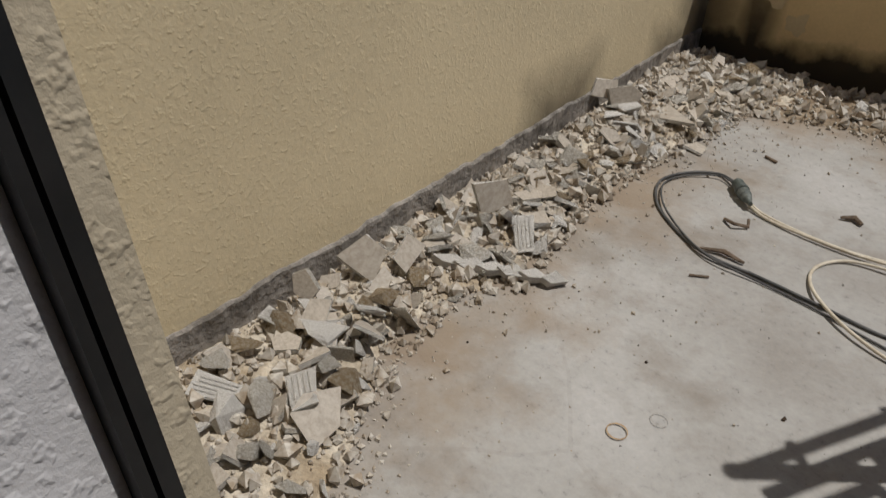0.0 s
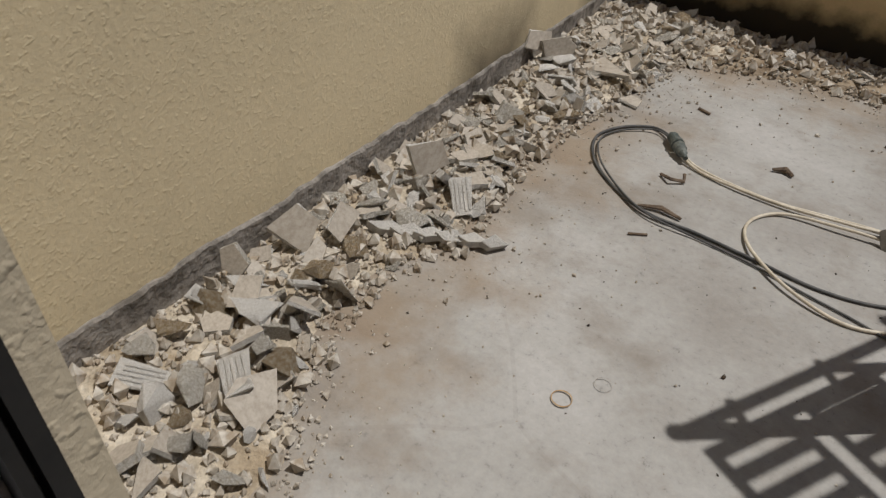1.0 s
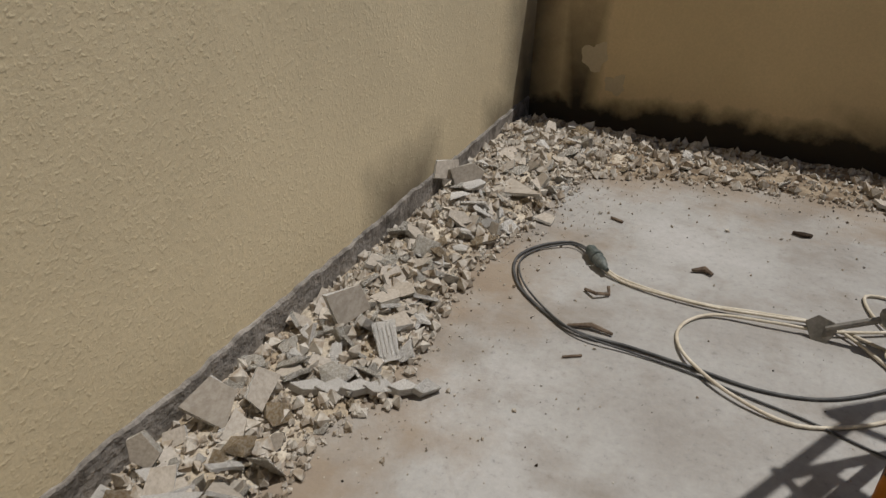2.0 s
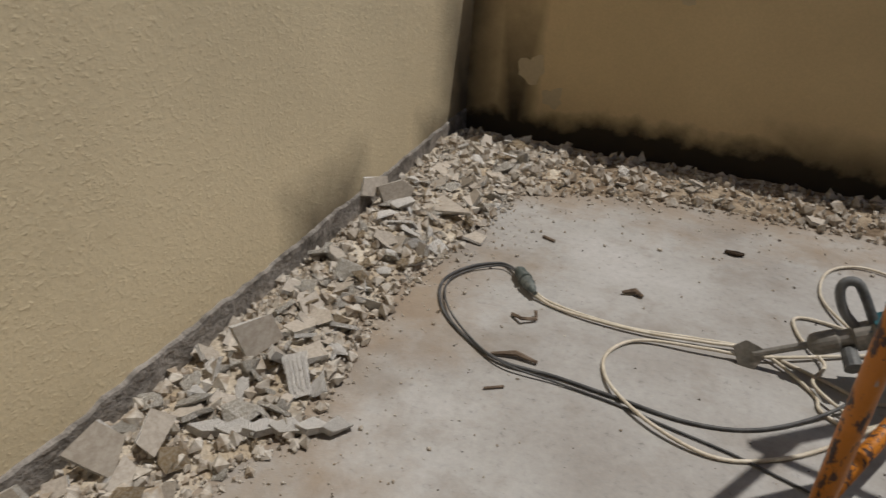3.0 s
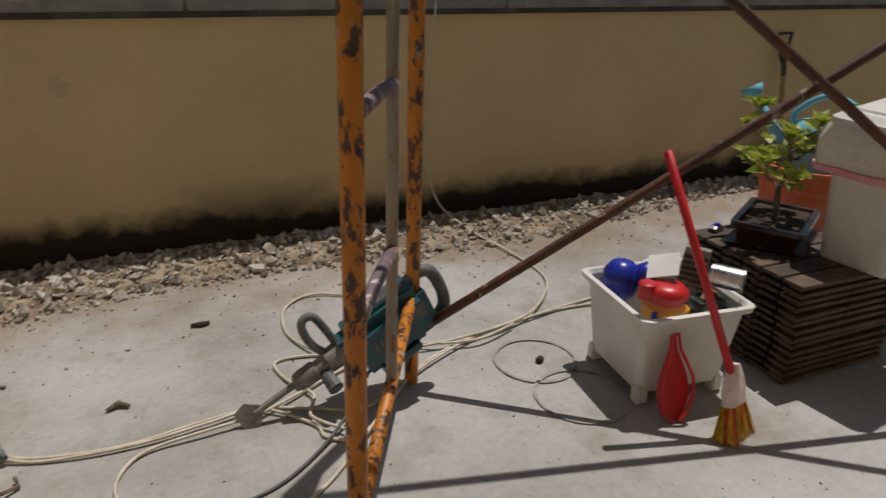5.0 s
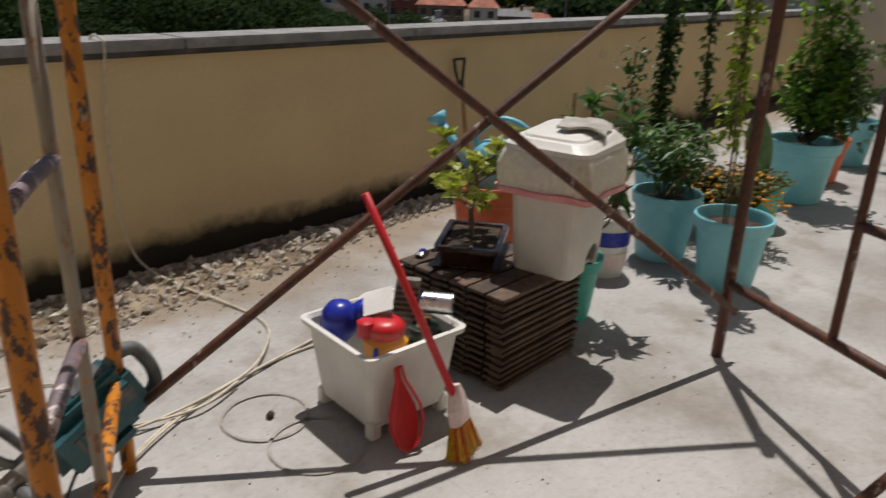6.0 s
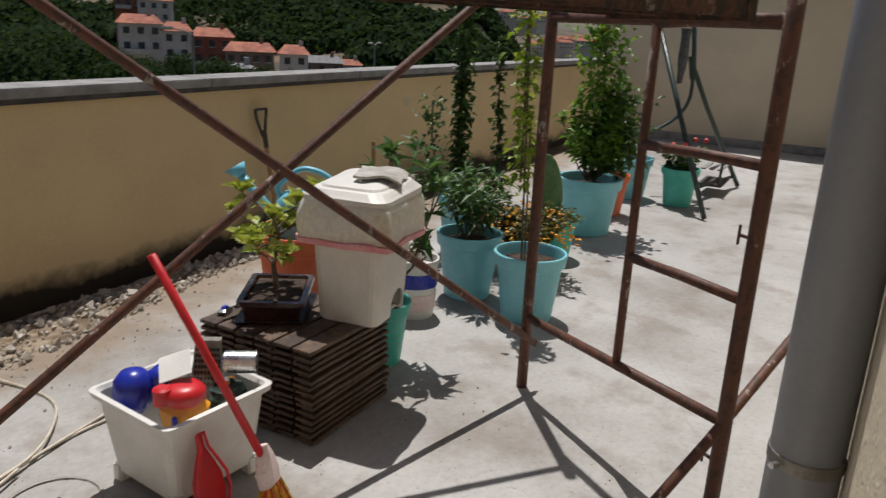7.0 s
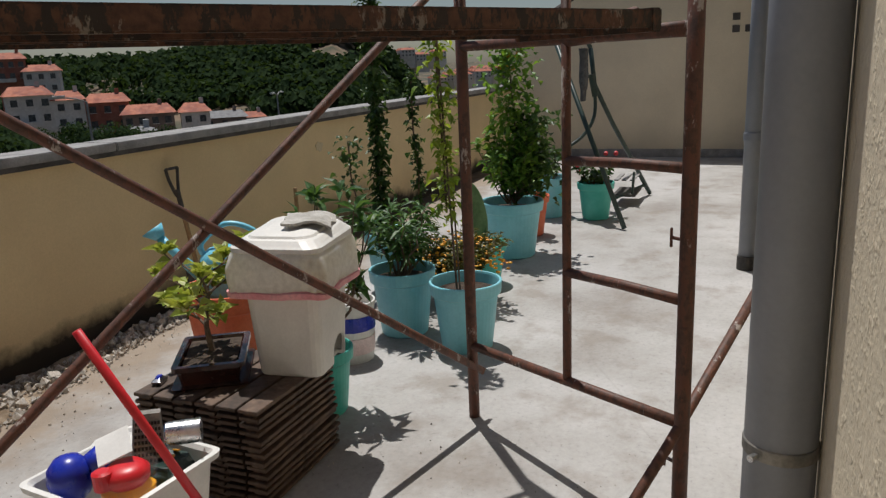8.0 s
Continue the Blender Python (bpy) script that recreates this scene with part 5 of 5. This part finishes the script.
# ---- pedal bin on the stack ----
e = thing("waste_bin", (3.015, 2.325, SH), 8, "cream plastic pedal bin with white bag on deck tiles", "bin")
body = part("body", loft([(0.125, 0.115, 0.0, 0.03), (0.128, 0.118, 0.008, 0.03), (0.148, 0.138, 0.34, 0.035), (0.152, 0.142, 0.42, 0.035), (0.146, 0.136, 0.42, 0.03), (0.118, 0.108, 0.01, 0.028)]), M_BIN, e)
arch = [(0.055 * math.cos(math.pi * k / 10), 0.03 + 0.055 * math.sin(math.pi * k / 10)) for k in range(11)] + [(-0.055, -0.02), (0.055, -0.02)]
bm = prism(arch, -0.2, 0.06)
bmesh.ops.transform(bm, matrix=pose(0.05, -0.2, 0.012, 90, 0, 0), verts=bm.verts)
cutter = part("cutter", bm, M_BIN)
cutter.parent, cutter.matrix_parent_inverse = e, Matrix()
cut = body.modifiers.new("pedal_arch", "BOOLEAN")
cut.operation, cut.object = "DIFFERENCE", cutter
bpy.context.view_layer.update()
arched = bpy.data.meshes.new_from_object(body.evaluated_get(bpy.context.evaluated_depsgraph_get()))
body.modifiers.clear()
body.data = arched
bpy.data.objects.remove(cutter)
part("pedal", box(bmesh.new(), (0.02, -0.105, 0.012), (0.08, -0.06, 0.024), 0.005), M_BIN, e)
bm = loft([(0.160, 0.150, 0.300, 0.04), (0.183, 0.175, 0.306, 0.05), (0.188, 0.180, 0.345, 0.055), (0.190, 0.181, 0.39, 0.055), (0.182, 0.172, 0.43, 0.055), (0.170, 0.160, 0.454, 0.05), (0.152, 0.142, 0.456, 0.05)])
bmesh.ops.subdivide_edges(bm, edges=bm.edges, cuts=4, use_grid_fill=True)
for v in bm.verts:
    a = math.atan2(v.co.y, v.co.x)
    k = noise.noise((math.cos(a) * 5, math.sin(a) * 5, v.co.z * 5)) + 0.6 * noise.noise((math.cos(a) * 13, math.sin(a) * 13, v.co.z * 8))
    loose = max(0, min(1, (0.455 - v.co.z) / 0.06))
    v.co.x *= 1 + 0.07 * k * loose
    v.co.y *= 1 + 0.07 * k * loose
    v.co.z += 0.012 * noise.noise((math.cos(a) * 3, math.sin(a) * 3, 2)) * loose
bag = part("bag", bm, M_BAG, e, "white bin bag folded over the rim", smooth=True)
bm = loft([(0.176, 0.168, 0.289, 0.04), (0.190, 0.182, 0.294, 0.05), (0.191, 0.183, 0.312, 0.05), (0.178, 0.170, 0.316, 0.05)])
bmesh.ops.subdivide_edges(bm, edges=bm.edges, cuts=4, use_grid_fill=True)
for v in bm.verts:
    a = math.atan2(v.co.y, v.co.x)
    v.co.z += 0.012 * noise.noise((math.cos(a) * 3, math.sin(a) * 3, 2))
    k = 1 + 0.035 * noise.noise((math.cos(a) * 5, math.sin(a) * 5, v.co.z * 5))
    v.co.x *= k
    v.co.y *= k
part("hem", bm, M_PINK, bag, "pink drawstring hem")
e.scale = (1.1, 1.1, 1.12)
lid = part("lid", loft([(0.170, 0.160, 0.44, 0.05), (0.176, 0.166, 0.446, 0.05), (0.176, 0.166, 0.462, 0.05), (0.166, 0.156, 0.470, 0.05), (0.148, 0.138, 0.486, 0.05), (0.138, 0.128, 0.490, 0.05), (0.132, 0.122, 0.489, 0.05), (0.126, 0.116, 0.498, 0.05), (0.08, 0.075, 0.505, 0.04)]), M_BIN, e)
bmesh_lid = bmesh.new()
bmesh_lid.from_mesh(lid.data)
for v in bmesh_lid.verts:
    v.co.z += 0.09 * max(-0.08, v.co.x) * max(0, (v.co.z - 0.44) / 0.06)
bmesh_lid.to_mesh(lid.data)
bmesh_lid.free()
e = thing("cement_slab", (3.115, 2.30, SH + 0.572), 24, "thin grimy grey crust of cement drooping over the bin lid", "slab")
bm = bmesh.new()
cols, rows2 = 18, 14
sheet = [[None] * (rows2 + 1) for _ in range(cols + 1)]
for i in range(cols + 1):
    for j in range(rows2 + 1):
        u, v = i / cols - 0.5, j / rows2 - 0.5
        r = 1 + 0.22 * noise.noise((math.atan2(v, u) * 2.1, 3, 1))
        x, y = 0.30 * u * r, 0.19 * v * r
        z = 0.012 + 0.008 * noise.noise((x * 18, y * 18, 4)) - 0.9 * max(0, -y - 0.05) ** 1.2 - 0.25 * max(0, x - 0.06)
        sheet[i][j] = bm.verts.new((x, y, z))
for i in range(cols):
    for j in range(rows2):
        bm.faces.new((sheet[i][j], sheet[i + 1][j], sheet[i + 1][j + 1], sheet[i][j + 1]))
low = bmesh.ops.extrude_face_region(bm, geom=list(bm.faces))
for v in low["geom"]:
    if isinstance(v, bmesh.types.BMVert):
        v.co.z -= 0.010
bmesh.ops.recalc_face_normals(bm, faces=bm.faces)
part("slab", bm, M_CARD, e)

# ---- pots and plants ----
def pot(at, r, h, material, label, category="plant pot", group="plant pots"):
    e = thing("plant_pot", at, rng.uniform(0, 360), label, category, group)
    part("pot", lathe([(r * 0.66, 0.0), (r * 0.70, 0.01), (r * 0.88, h * 0.80), (r * 0.90, h * 0.81), (r * 0.97, h * 0.83), (r, h * 0.985), (r * 0.985, h), (r * 0.93, h), (r * 0.91, h * 0.97), (r * 0.86, h * 0.82)], 40), material, e, smooth=False)
    part("soil", lathe([(r * 0.5, h * 0.72), (r * 0.872, h * 0.84), (r * 0.4, h * 0.86)], 24), M_SOIL, e)
    return e


def stem(bm, base, tip, r, wob=0.02, n=5):
    base, tip = Vector(base), Vector(tip)
    pts = [base.lerp(tip, k / n) + (Vector((rng.gauss(0, wob), rng.gauss(0, wob), 0)) if 0 < k < n else Vector()) for k in range(n + 1)]
    tube(bm, pts, [r * (1 - 0.6 * k / n) for k in range(n + 1)], 6)
    return pts


def bushy(e, z0, stems, spread, height, length, width, per, material, wood=M_BARK, lean=(0, 0), droop=0.25, upward=0.4, r=0.006):
    """Stems from the soil with leaves all along their upper parts."""
    bm, spots = bmesh.new(), []
    for _ in range(stems):
        a, d = rng.uniform(0, 6.28), rng.random() ** 0.5
        tip = (math.cos(a) * d * spread + lean[0], math.sin(a) * d * spread + lean[1], z0 + height * rng.uniform(0.65, 1.0))
        pts = stem(bm, (math.cos(a) * 0.03, math.sin(a) * 0.03, z0), tip, r)
        for _ in range(per):
            k = rng.uniform(0.3, 1) * (len(pts) - 1)
            p = pts[int(k)].lerp(pts[min(int(k) + 1, len(pts) - 1)], k % 1)
            b = rng.uniform(0, 6.28)
            spots.append((p, (math.cos(b), math.sin(b), rng.gauss(upward, 0.35))))
    part("stem", bm, wood, e)
    leaf_mesh("foliage", spots, length, width, material, e, droop, rng=rng)


def climber(e, pts, girth, count, length, width, material, droop=0.35):
    """Leaves packed round an upright line."""
    line = curve_points(pts, 12)
    part("vine_stem", tubed(line, 0.006, 6), M_BARK, e)
    spots = []
    for _ in range(count):
        p = rng.choice(line) + Vector((rng.gauss(0, girth), rng.gauss(0, girth), rng.gauss(0, 0.03)))
        a = rng.uniform(0, 6.28)
        spots.append((p, (math.cos(a), math.sin(a), rng.gauss(0.0, 0.5))))
    leaf_mesh("foliage", spots, length, width, material, e, droop, rng=rng)


# small tree in a glazed tray on the deck tiles
e = thing("potted_tree", (2.84, 2.625, SH), 32, "small yellow-green citrus tree in a dark glazed rectangular pot", "potted tree")
part("pot", loft([(0.125, 0.085, 0.0, 0.015), (0.135, 0.095, 0.008, 0.015), (0.145, 0.105, 0.062, 0.015), (0.158, 0.118, 0.065, 0.015), (0.158, 0.118, 0.082, 0.015), (0.138, 0.098, 0.082, 0.012), (0.132, 0.092, 0.066, 0.012)]), M_BONSAIPOT, e)
part("saucer", loft([(0.15, 0.11, -0.002, 0.015), (0.165, 0.125, 0.010, 0.015), (0.13, 0.09, 0.011, 0.015)]), M_BONSAIPOT, e)
part("soil", loft([(0.12, 0.08, 0.06, 0.01), (0.13, 0.09, 0.072, 0.01), (0.06, 0.04, 0.078, 0.01)]), M_SOIL, e)
e.scale = (1.12, 1.12, 1.12)
bm, spots = bmesh.new(), []
trunk = stem(bm, (0, 0, 0.065), (0.02, 0.01, 0.33), 0.012, 0.005)
for k in range(11):
    a = k * 2.4 + 0.5
    p0 = trunk[2 + k % 4]
    out = rng.uniform(0.07, 0.21)
    tip = p0 + Vector((math.cos(a) * out, math.sin(a) * out, rng.uniform(0.04, 0.17)))
    pts = stem(bm, p0, tip, 0.005, 0.012, 4)
    for i in range(15):
        b = i * 0.9 + rng.uniform(-0.3, 0.3)
        spots.append((pts[4] + ball(rng) * 0.012, (math.cos(b), math.sin(b), rng.uniform(0.2, 1.3))))
    for i in range(3):
        b = rng.uniform(0, 6.28)
        spots.append((pts[2 + i % 2], (math.cos(b), math.sin(b), rng.uniform(-0.2, 0.5))))
part("trunk", bm, M_BARK, e)
leaf_mesh("foliage", spots, 0.068, 0.040, M_LEAFY, e, 0.1, 0.35, rng=rng)

# bright wrapper on the stack
e = thing("wrapper", (2.68, 2.76, SH + 0.004), 15, "crumpled blue and silver wrapper", "litter")
part("foil", loft([(0.03, 0.02, 0.0, 0.006), (0.035, 0.018, 0.012, 0.006), (0.015, 0.01, 0.02, 0.004)]), M_STEEL, e)
part("print", loft([(0.018, 0.01, 0.018, 0.004), (0.012, 0.008, 0.026, 0.003)]), M_BLUE, e)

e = pot((3.50, 3.05, 0), 0.235, 0.52, M_TERRA, "large orange terracotta-coloured pot behind the bin")
bushy(e, 0.37, 3, 0.08, 0.22, 0.07, 0.03, 10, M_LEAFD)
# watering can resting in the large pot
e = thing("watering_can", (3.54, 3.06, 0.43), 118, "light blue plastic watering can lying on the orange pot", "watering can")
e.scale = (1.4, 1.4, 1.2)
part("body", lathe([(0.09, 0.03), (0.105, 0.05), (0.10, 0.19), (0.07, 0.225), (0.05, 0.23)], 28, 0.8), M_CANBLUE, e, smooth=True)
part("handle", tubed(curve_points([(-0.09, 0, 0.17), (-0.10, 0, 0.28), (0.0, 0, 0.325), (0.09, 0, 0.25), (0.085, 0, 0.2)], 6), 0.011, 10), M_CANBLUE, e, smooth=True)
part("spout", tubed([(0.08, 0, 0.08), (0.17, 0, 0.2), (0.23, 0, 0.29)], [0.026, 0.018, 0.016], 12), M_CANBLUE, e, smooth=True)
part("rose", tubed([(0.225, 0, 0.285), (0.25, 0, 0.32)], [0.02, 0.042], 14), M_CANBLUE, e, smooth=True)

e = pot((3.36, 2.47, 0), 0.15, 0.31, M_GREENPOT, "sea green pot with a tall long-leaved shrub behind the deck tiles")
e.rotation_euler = (0, 0, 0)
bm, spots = bmesh.new(), []
for k in range(9):
    a = k * 0.7
    tip = Vector((0.13 + 0.20 * math.cos(a) * rng.uniform(0.4, 1), -0.05 + 0.20 * math.sin(a) * rng.uniform(0.4, 1), rng.uniform(0.82, 1.02)))
    pts = stem(bm, (0.03 * math.cos(a), 0.03 * math.sin(a), 0.24), tip, 0.008, 0.02)
    for i in range(20):
        b, q = rng.uniform(0, 6.28), pts[rng.choice((3, 4, 5, 5, 5))]
        spots.append((q + ball(rng) * 0.02, (math.cos(b), math.sin(b), rng.gauss(0.3, 0.4))))
part("stem", bm, M_BARK, e)
leaf_mesh("foliage", spots, 0.13, 0.036, M_LEAFD, e, 0.2, rng=rng)
part("cane", tubed([(0.3, 0.25, 0.02), (0.31, 0.26, 0.98)], 0.010, 8), M_SPADEWOOD, e)

e = thing("paint_bucket", (3.97, 2.645, 0), 200, "white paint bucket with a navy label band", "bucket")
part("body", lathe([(0.105, 0.0), (0.125, 0.30), (0.13, 0.305), (0.13, 0.33), (0.12, 0.33), (0.115, 0.28)], 32), M_TUB, e)
part("label_band", lathe([(0.1225, 0.18), (0.1265, 0.26)], 32), M_BLUE, e, "navy label band")
part("pink_band", lathe([(0.1115, 0.05), (0.119, 0.14)], 32), M_PINKWHITE, e)
for k in range(3):
    letter = bpy.data.curves.new("letter", "FONT")
    letter.body, letter.size, letter.extrude, letter.align_x = "CIN"[k], 0.075, 0.0015, "CENTER"
    ob = new("letter", letter)
    ob.parent = e
    a = radians(204 - 200 + 24 * (k - 1))
    ob.matrix_basis = Matrix.Rotation(a, 4, "Z") @ pose(0, -0.1275, 0.192, 90, 0, 0)
    ob.data.materials.append(M_TUB)
bushy(e, 0.3, 7, 0.09, 0.2, 0.06, 0.03, 12, M_MARI)
e = pot((4.42, 2.55, 0), 0.195, 0.39, M_TURQ, "turquoise plastic pot with a long-leaved oleander")
bushy(e, 0.34, 15, 0.24, 0.44, 0.15, 0.026, 22, M_LEAFD, droop=0.45, r=0.007)
e = pot((4.29, 2.11, 0), 0.20, 0.385, M_TURQ, "turquoise plastic pot with a climber on canes")
e.rotation_euler = (0, 0, 0)
part("cane", tubed([(0.0, 0.05, 0.33), (0.02, 0.12, 1.75)], 0.006, 6), M_BARK, e)
part("cane", tubed([(-0.03, 0.02, 0.33), (0.10, 0.10, 1.1)], 0.005, 6), M_BARK, e)
climber(e, [(0.02, 0.10, 0.75), (0.03, 0.11, 1.1), (0.02, 0.12, 1.4), (0.02, 0.12, 1.72)], 0.034, 330, 0.055, 0.038, M_VINEY)

e = pot((4.96, 2.43, 0), 0.15, 0.22, M_TURQ, "low pot of orange marigolds")
bushy(e, 0.15, 60, 0.36, 0.34, 0.055, 0.024, 34, M_MARI, r=0.004)
bm = bmesh.new()
for _ in range(300):
    v = ball(rng)
    c = Vector((v.x * 0.36, v.y * 0.36, 0.26 + 0.22 * abs(v.z)))
    bmesh.ops.create_icosphere(bm, subdivisions=1, radius=rng.uniform(0.009, 0.016), matrix=Matrix.Translation(c) @ Matrix.Diagonal((1, 1, 0.6, 1)))
tagged(part("flower_cluster", bm, M_FLOWER, e, "orange marigold heads"), kind="stuff")

e = pot((5.20, 2.99, 0), 0.2, 0.42, M_TURQ, "pot with two tall columns of dark ivy")
e.rotation_euler = (0, 0, 0)
climber(e, [(-0.06, 0.04, 0.36), (-0.05, 0.04, 0.9), (-0.07, 0.03, 1.4), (-0.06, 0.04, 1.95)], 0.030, 1200, 0.05, 0.042, M_IVY)
climber(e, [(0.10, -0.12, 0.40), (0.13, -0.17, 0.75), (0.10, -0.16, 1.1), (0.11, -0.16, 1.45)], 0.018, 330, 0.045, 0.038, M_IVY)
climber(e, [(-0.10, 0.16, 0.5), (-0.12, 0.22, 0.8), (-0.16, 0.20, 1.05)], 0.05, 110, 0.05, 0.042, M_IVY)

e = pot((5.46, 2.42, 0), 0.175, 0.30, M_GREENPOT, "sea green pot with a prickly pear cactus")
e.rotation_euler = (0, 0, 0)
bm = bmesh.new()
for c, sx, sz, rot in (((-0.02, 0.04, 0.50), 0.095, 0.24, -40), ((0.06, 0.0, 0.33), 0.06, 0.12, 35)):
    bmesh.ops.create_uvsphere(bm, u_segments=18, v_segments=12, radius=1.0, matrix=Matrix.Translation(c) @ Euler((0, radians(rot * 0.3), radians(rot))).to_matrix().to_4x4() @ Matrix.Diagonal((sx, 0.022, sz, 1)))
part("pad", bm, M_CACTUS, e, smooth=True)
bushy(e, 0.25, 4, 0.1, 0.1, 0.04, 0.02, 8, M_LEAFY)

e = pot((6.29, 2.45, 0), 0.255, 0.45, M_TURQ, "large turquoise pot with a dense climbing shrub")
e.rotation_euler = (0, 0, 0)
bushy(e, 0.42, 24, 0.34, 0.62, 0.075, 0.055, 46, M_VINE, droop=0.3)
climber(e, [(0.0, 0.0, 0.6), (0.06, -0.02, 1.0), (0.04, 0.0, 1.35), (0.06, 0.02, 1.7)], 0.09, 800, 0.065, 0.05, M_VINE)
climber(e, [(0.05, -0.12, 0.5), (0.12, -0.16, 0.8), (0.1, -0.14, 1.1)], 0.1, 420, 0.07, 0.055, M_IVY)
bm = bmesh.new()
for _ in range(8):
    bmesh.ops.create_icosphere(bm, subdivisions=1, radius=0.02, matrix=Matrix.Translation((rng.gauss(0.05, 0.06), rng.gauss(0, 0.06), rng.uniform(1.3, 1.7))))
tagged(part("flower_cluster", bm, M_FLOWER, e, "small orange flowers"), kind="stuff")
e = pot((7.02, 2.52, 0), 0.19, 0.36, M_TERRA, "orange terracotta-coloured pot with a leafy shrub")
bushy(e, 0.3, 10, 0.22, 0.4, 0.07, 0.04, 22, M_VINE)
e = pot((7.85, 2.56, 0), 0.22, 0.40, M_TURQ, "turquoise pot with green shrub and red blooms")
bushy(e, 0.33, 12, 0.22, 0.38, 0.07, 0.04, 22, M_IVY)
e = pot((7.82, 2.07, 0), 0.18, 0.36, M_GREENPOT, "sea green pot with geraniums")
bushy(e, 0.3, 14, 0.26, 0.24, 0.075, 0.06, 14, M_IVY, droop=0.4)
bm = bmesh.new()
for _ in range(9):
    bmesh.ops.create_icosphere(bm, subdivisions=1, radius=0.026, matrix=Matrix.Translation((rng.gauss(0, 0.14), rng.gauss(0, 0.14), rng.uniform(0.45, 0.62))))
tagged(part("flower_cluster", bm, M_REDFLOWER, e, "red geranium heads"), kind="stuff")

# spade leaning on the parapet
e = thing("spade", (4.56, 4.22, 0), 0, "spade with worn wooden shaft leaning on the parapet", "spade")
part("shaft", tubed([(0, -0.06, 0.25), (0, 0.012, 0.68)], 0.016, 10), M_SPADEWOOD, e)
part("socket", tubed([(0, 0.010, 0.67), (0, 0.03, 0.79)], 0.0175, 10), M_IRON, e)
part("yoke", tubed(curve_points([(-0.055, 0.055, 0.93), (-0.04, 0.05, 0.85), (0, 0.03, 0.74), (0.04, 0.05, 0.85), (0.055, 0.055, 0.93)], 5), 0.011, 8), M_IRON, e)
part("grip", tubed([(-0.055, 0.055, 0.93), (0.055, 0.055, 0.93)], 0.009, 8), M_IRON, e)
part("blade", box(bmesh.new(), (-0.09, -0.075, 0.0), (0.09, -0.065, 0.27), 0.004, pose(0, 0, 0, -8, 0, 0)), M_IRON, e)

# garden swing frame at the far end
e = thing("garden_swing", (0, 0, 0), 0, "dark green tubular garden swing frame with its seat bars", "garden swing")
apex = Vector((8.25, 2.62, 1.85))
part("leg", tubed([(7.33, 1.72, 0.02), (7.75, 2.13, 0.85), apex], 0.024, 10), M_SWING, e, smooth=True)
part("leg", tubed([(9.17, 1.72, 0.02), (8.62, 2.05, 0.85), (8.42, 2.2, 1.25), (8.40, 2.24, 1.62)], 0.024, 10), M_SWING, e, smooth=True)
part("curved_arm", tubed(curve_points([(8.2, 2.5, 0.6), (8.35, 2.3, 0.75), (8.42, 2.2, 0.95), (8.42, 2.2, 1.25)], 6), 0.018, 8), M_SWING, e, smooth=True)
part("joint_sleeve", tubed([(8.425, 2.19, 1.14), (8.405, 2.23, 1.36)], 0.036, 10), M_SWING, e)
part("top_bar", tubed([(8.40, 2.24, 1.62), (8.38, 2.3, 1.74), apex], 0.024, 10), M_SWING, e, smooth=True)
part("foot_bar", tubed([(8.3, 1.95, 0.12), (9.1, 1.78, 0.12)], 0.018, 8), M_SWING, e)
part("footrest", boxed((8.45, 1.78, 0.10), (8.95, 2.02, 0.125), 0.006), M_IRON, e)
for k in range(3):
    part("footrest_slat", boxed((8.5, 1.80 + 0.08 * k, 0.26), (8.95, 1.85 + 0.08 * k, 0.275), 0.004), M_COPING, e)
part("footrest_side", tubed([(8.5, 1.82, 0.12), (8.48, 1.8, 0.36)], 0.014, 8), M_SWING, e)
for k, x in enumerate((7.98, 8.06)):
    g = thing("work_glove", (x - 0.1, 2.20 + 0.02 * k, 1.16), 20 * k, "dark grey work glove hung on the swing frame", "glove", "work gloves")
    g.scale = (1.35, 1.35, 1.25)
    part("palm", loft([(0.045, 0.02, 0.06, 0.015), (0.06, 0.026, 0.16, 0.02), (0.05, 0.022, 0.30, 0.018), (0.055, 0.03, 0.36, 0.02)]), M_GLOVE, g)
    for i in range(4):
        part("finger", tubed([(-0.04 + i * 0.026, 0, 0.09), (-0.045 + i * 0.028, 0.005, -0.03)], [0.015, 0.011], 8), M_GLOVE, g)
    part("thumb", tubed([(0.05, 0, 0.2), (0.08, 0.01, 0.1)], [0.017, 0.012], 8), M_GLOVE, g)
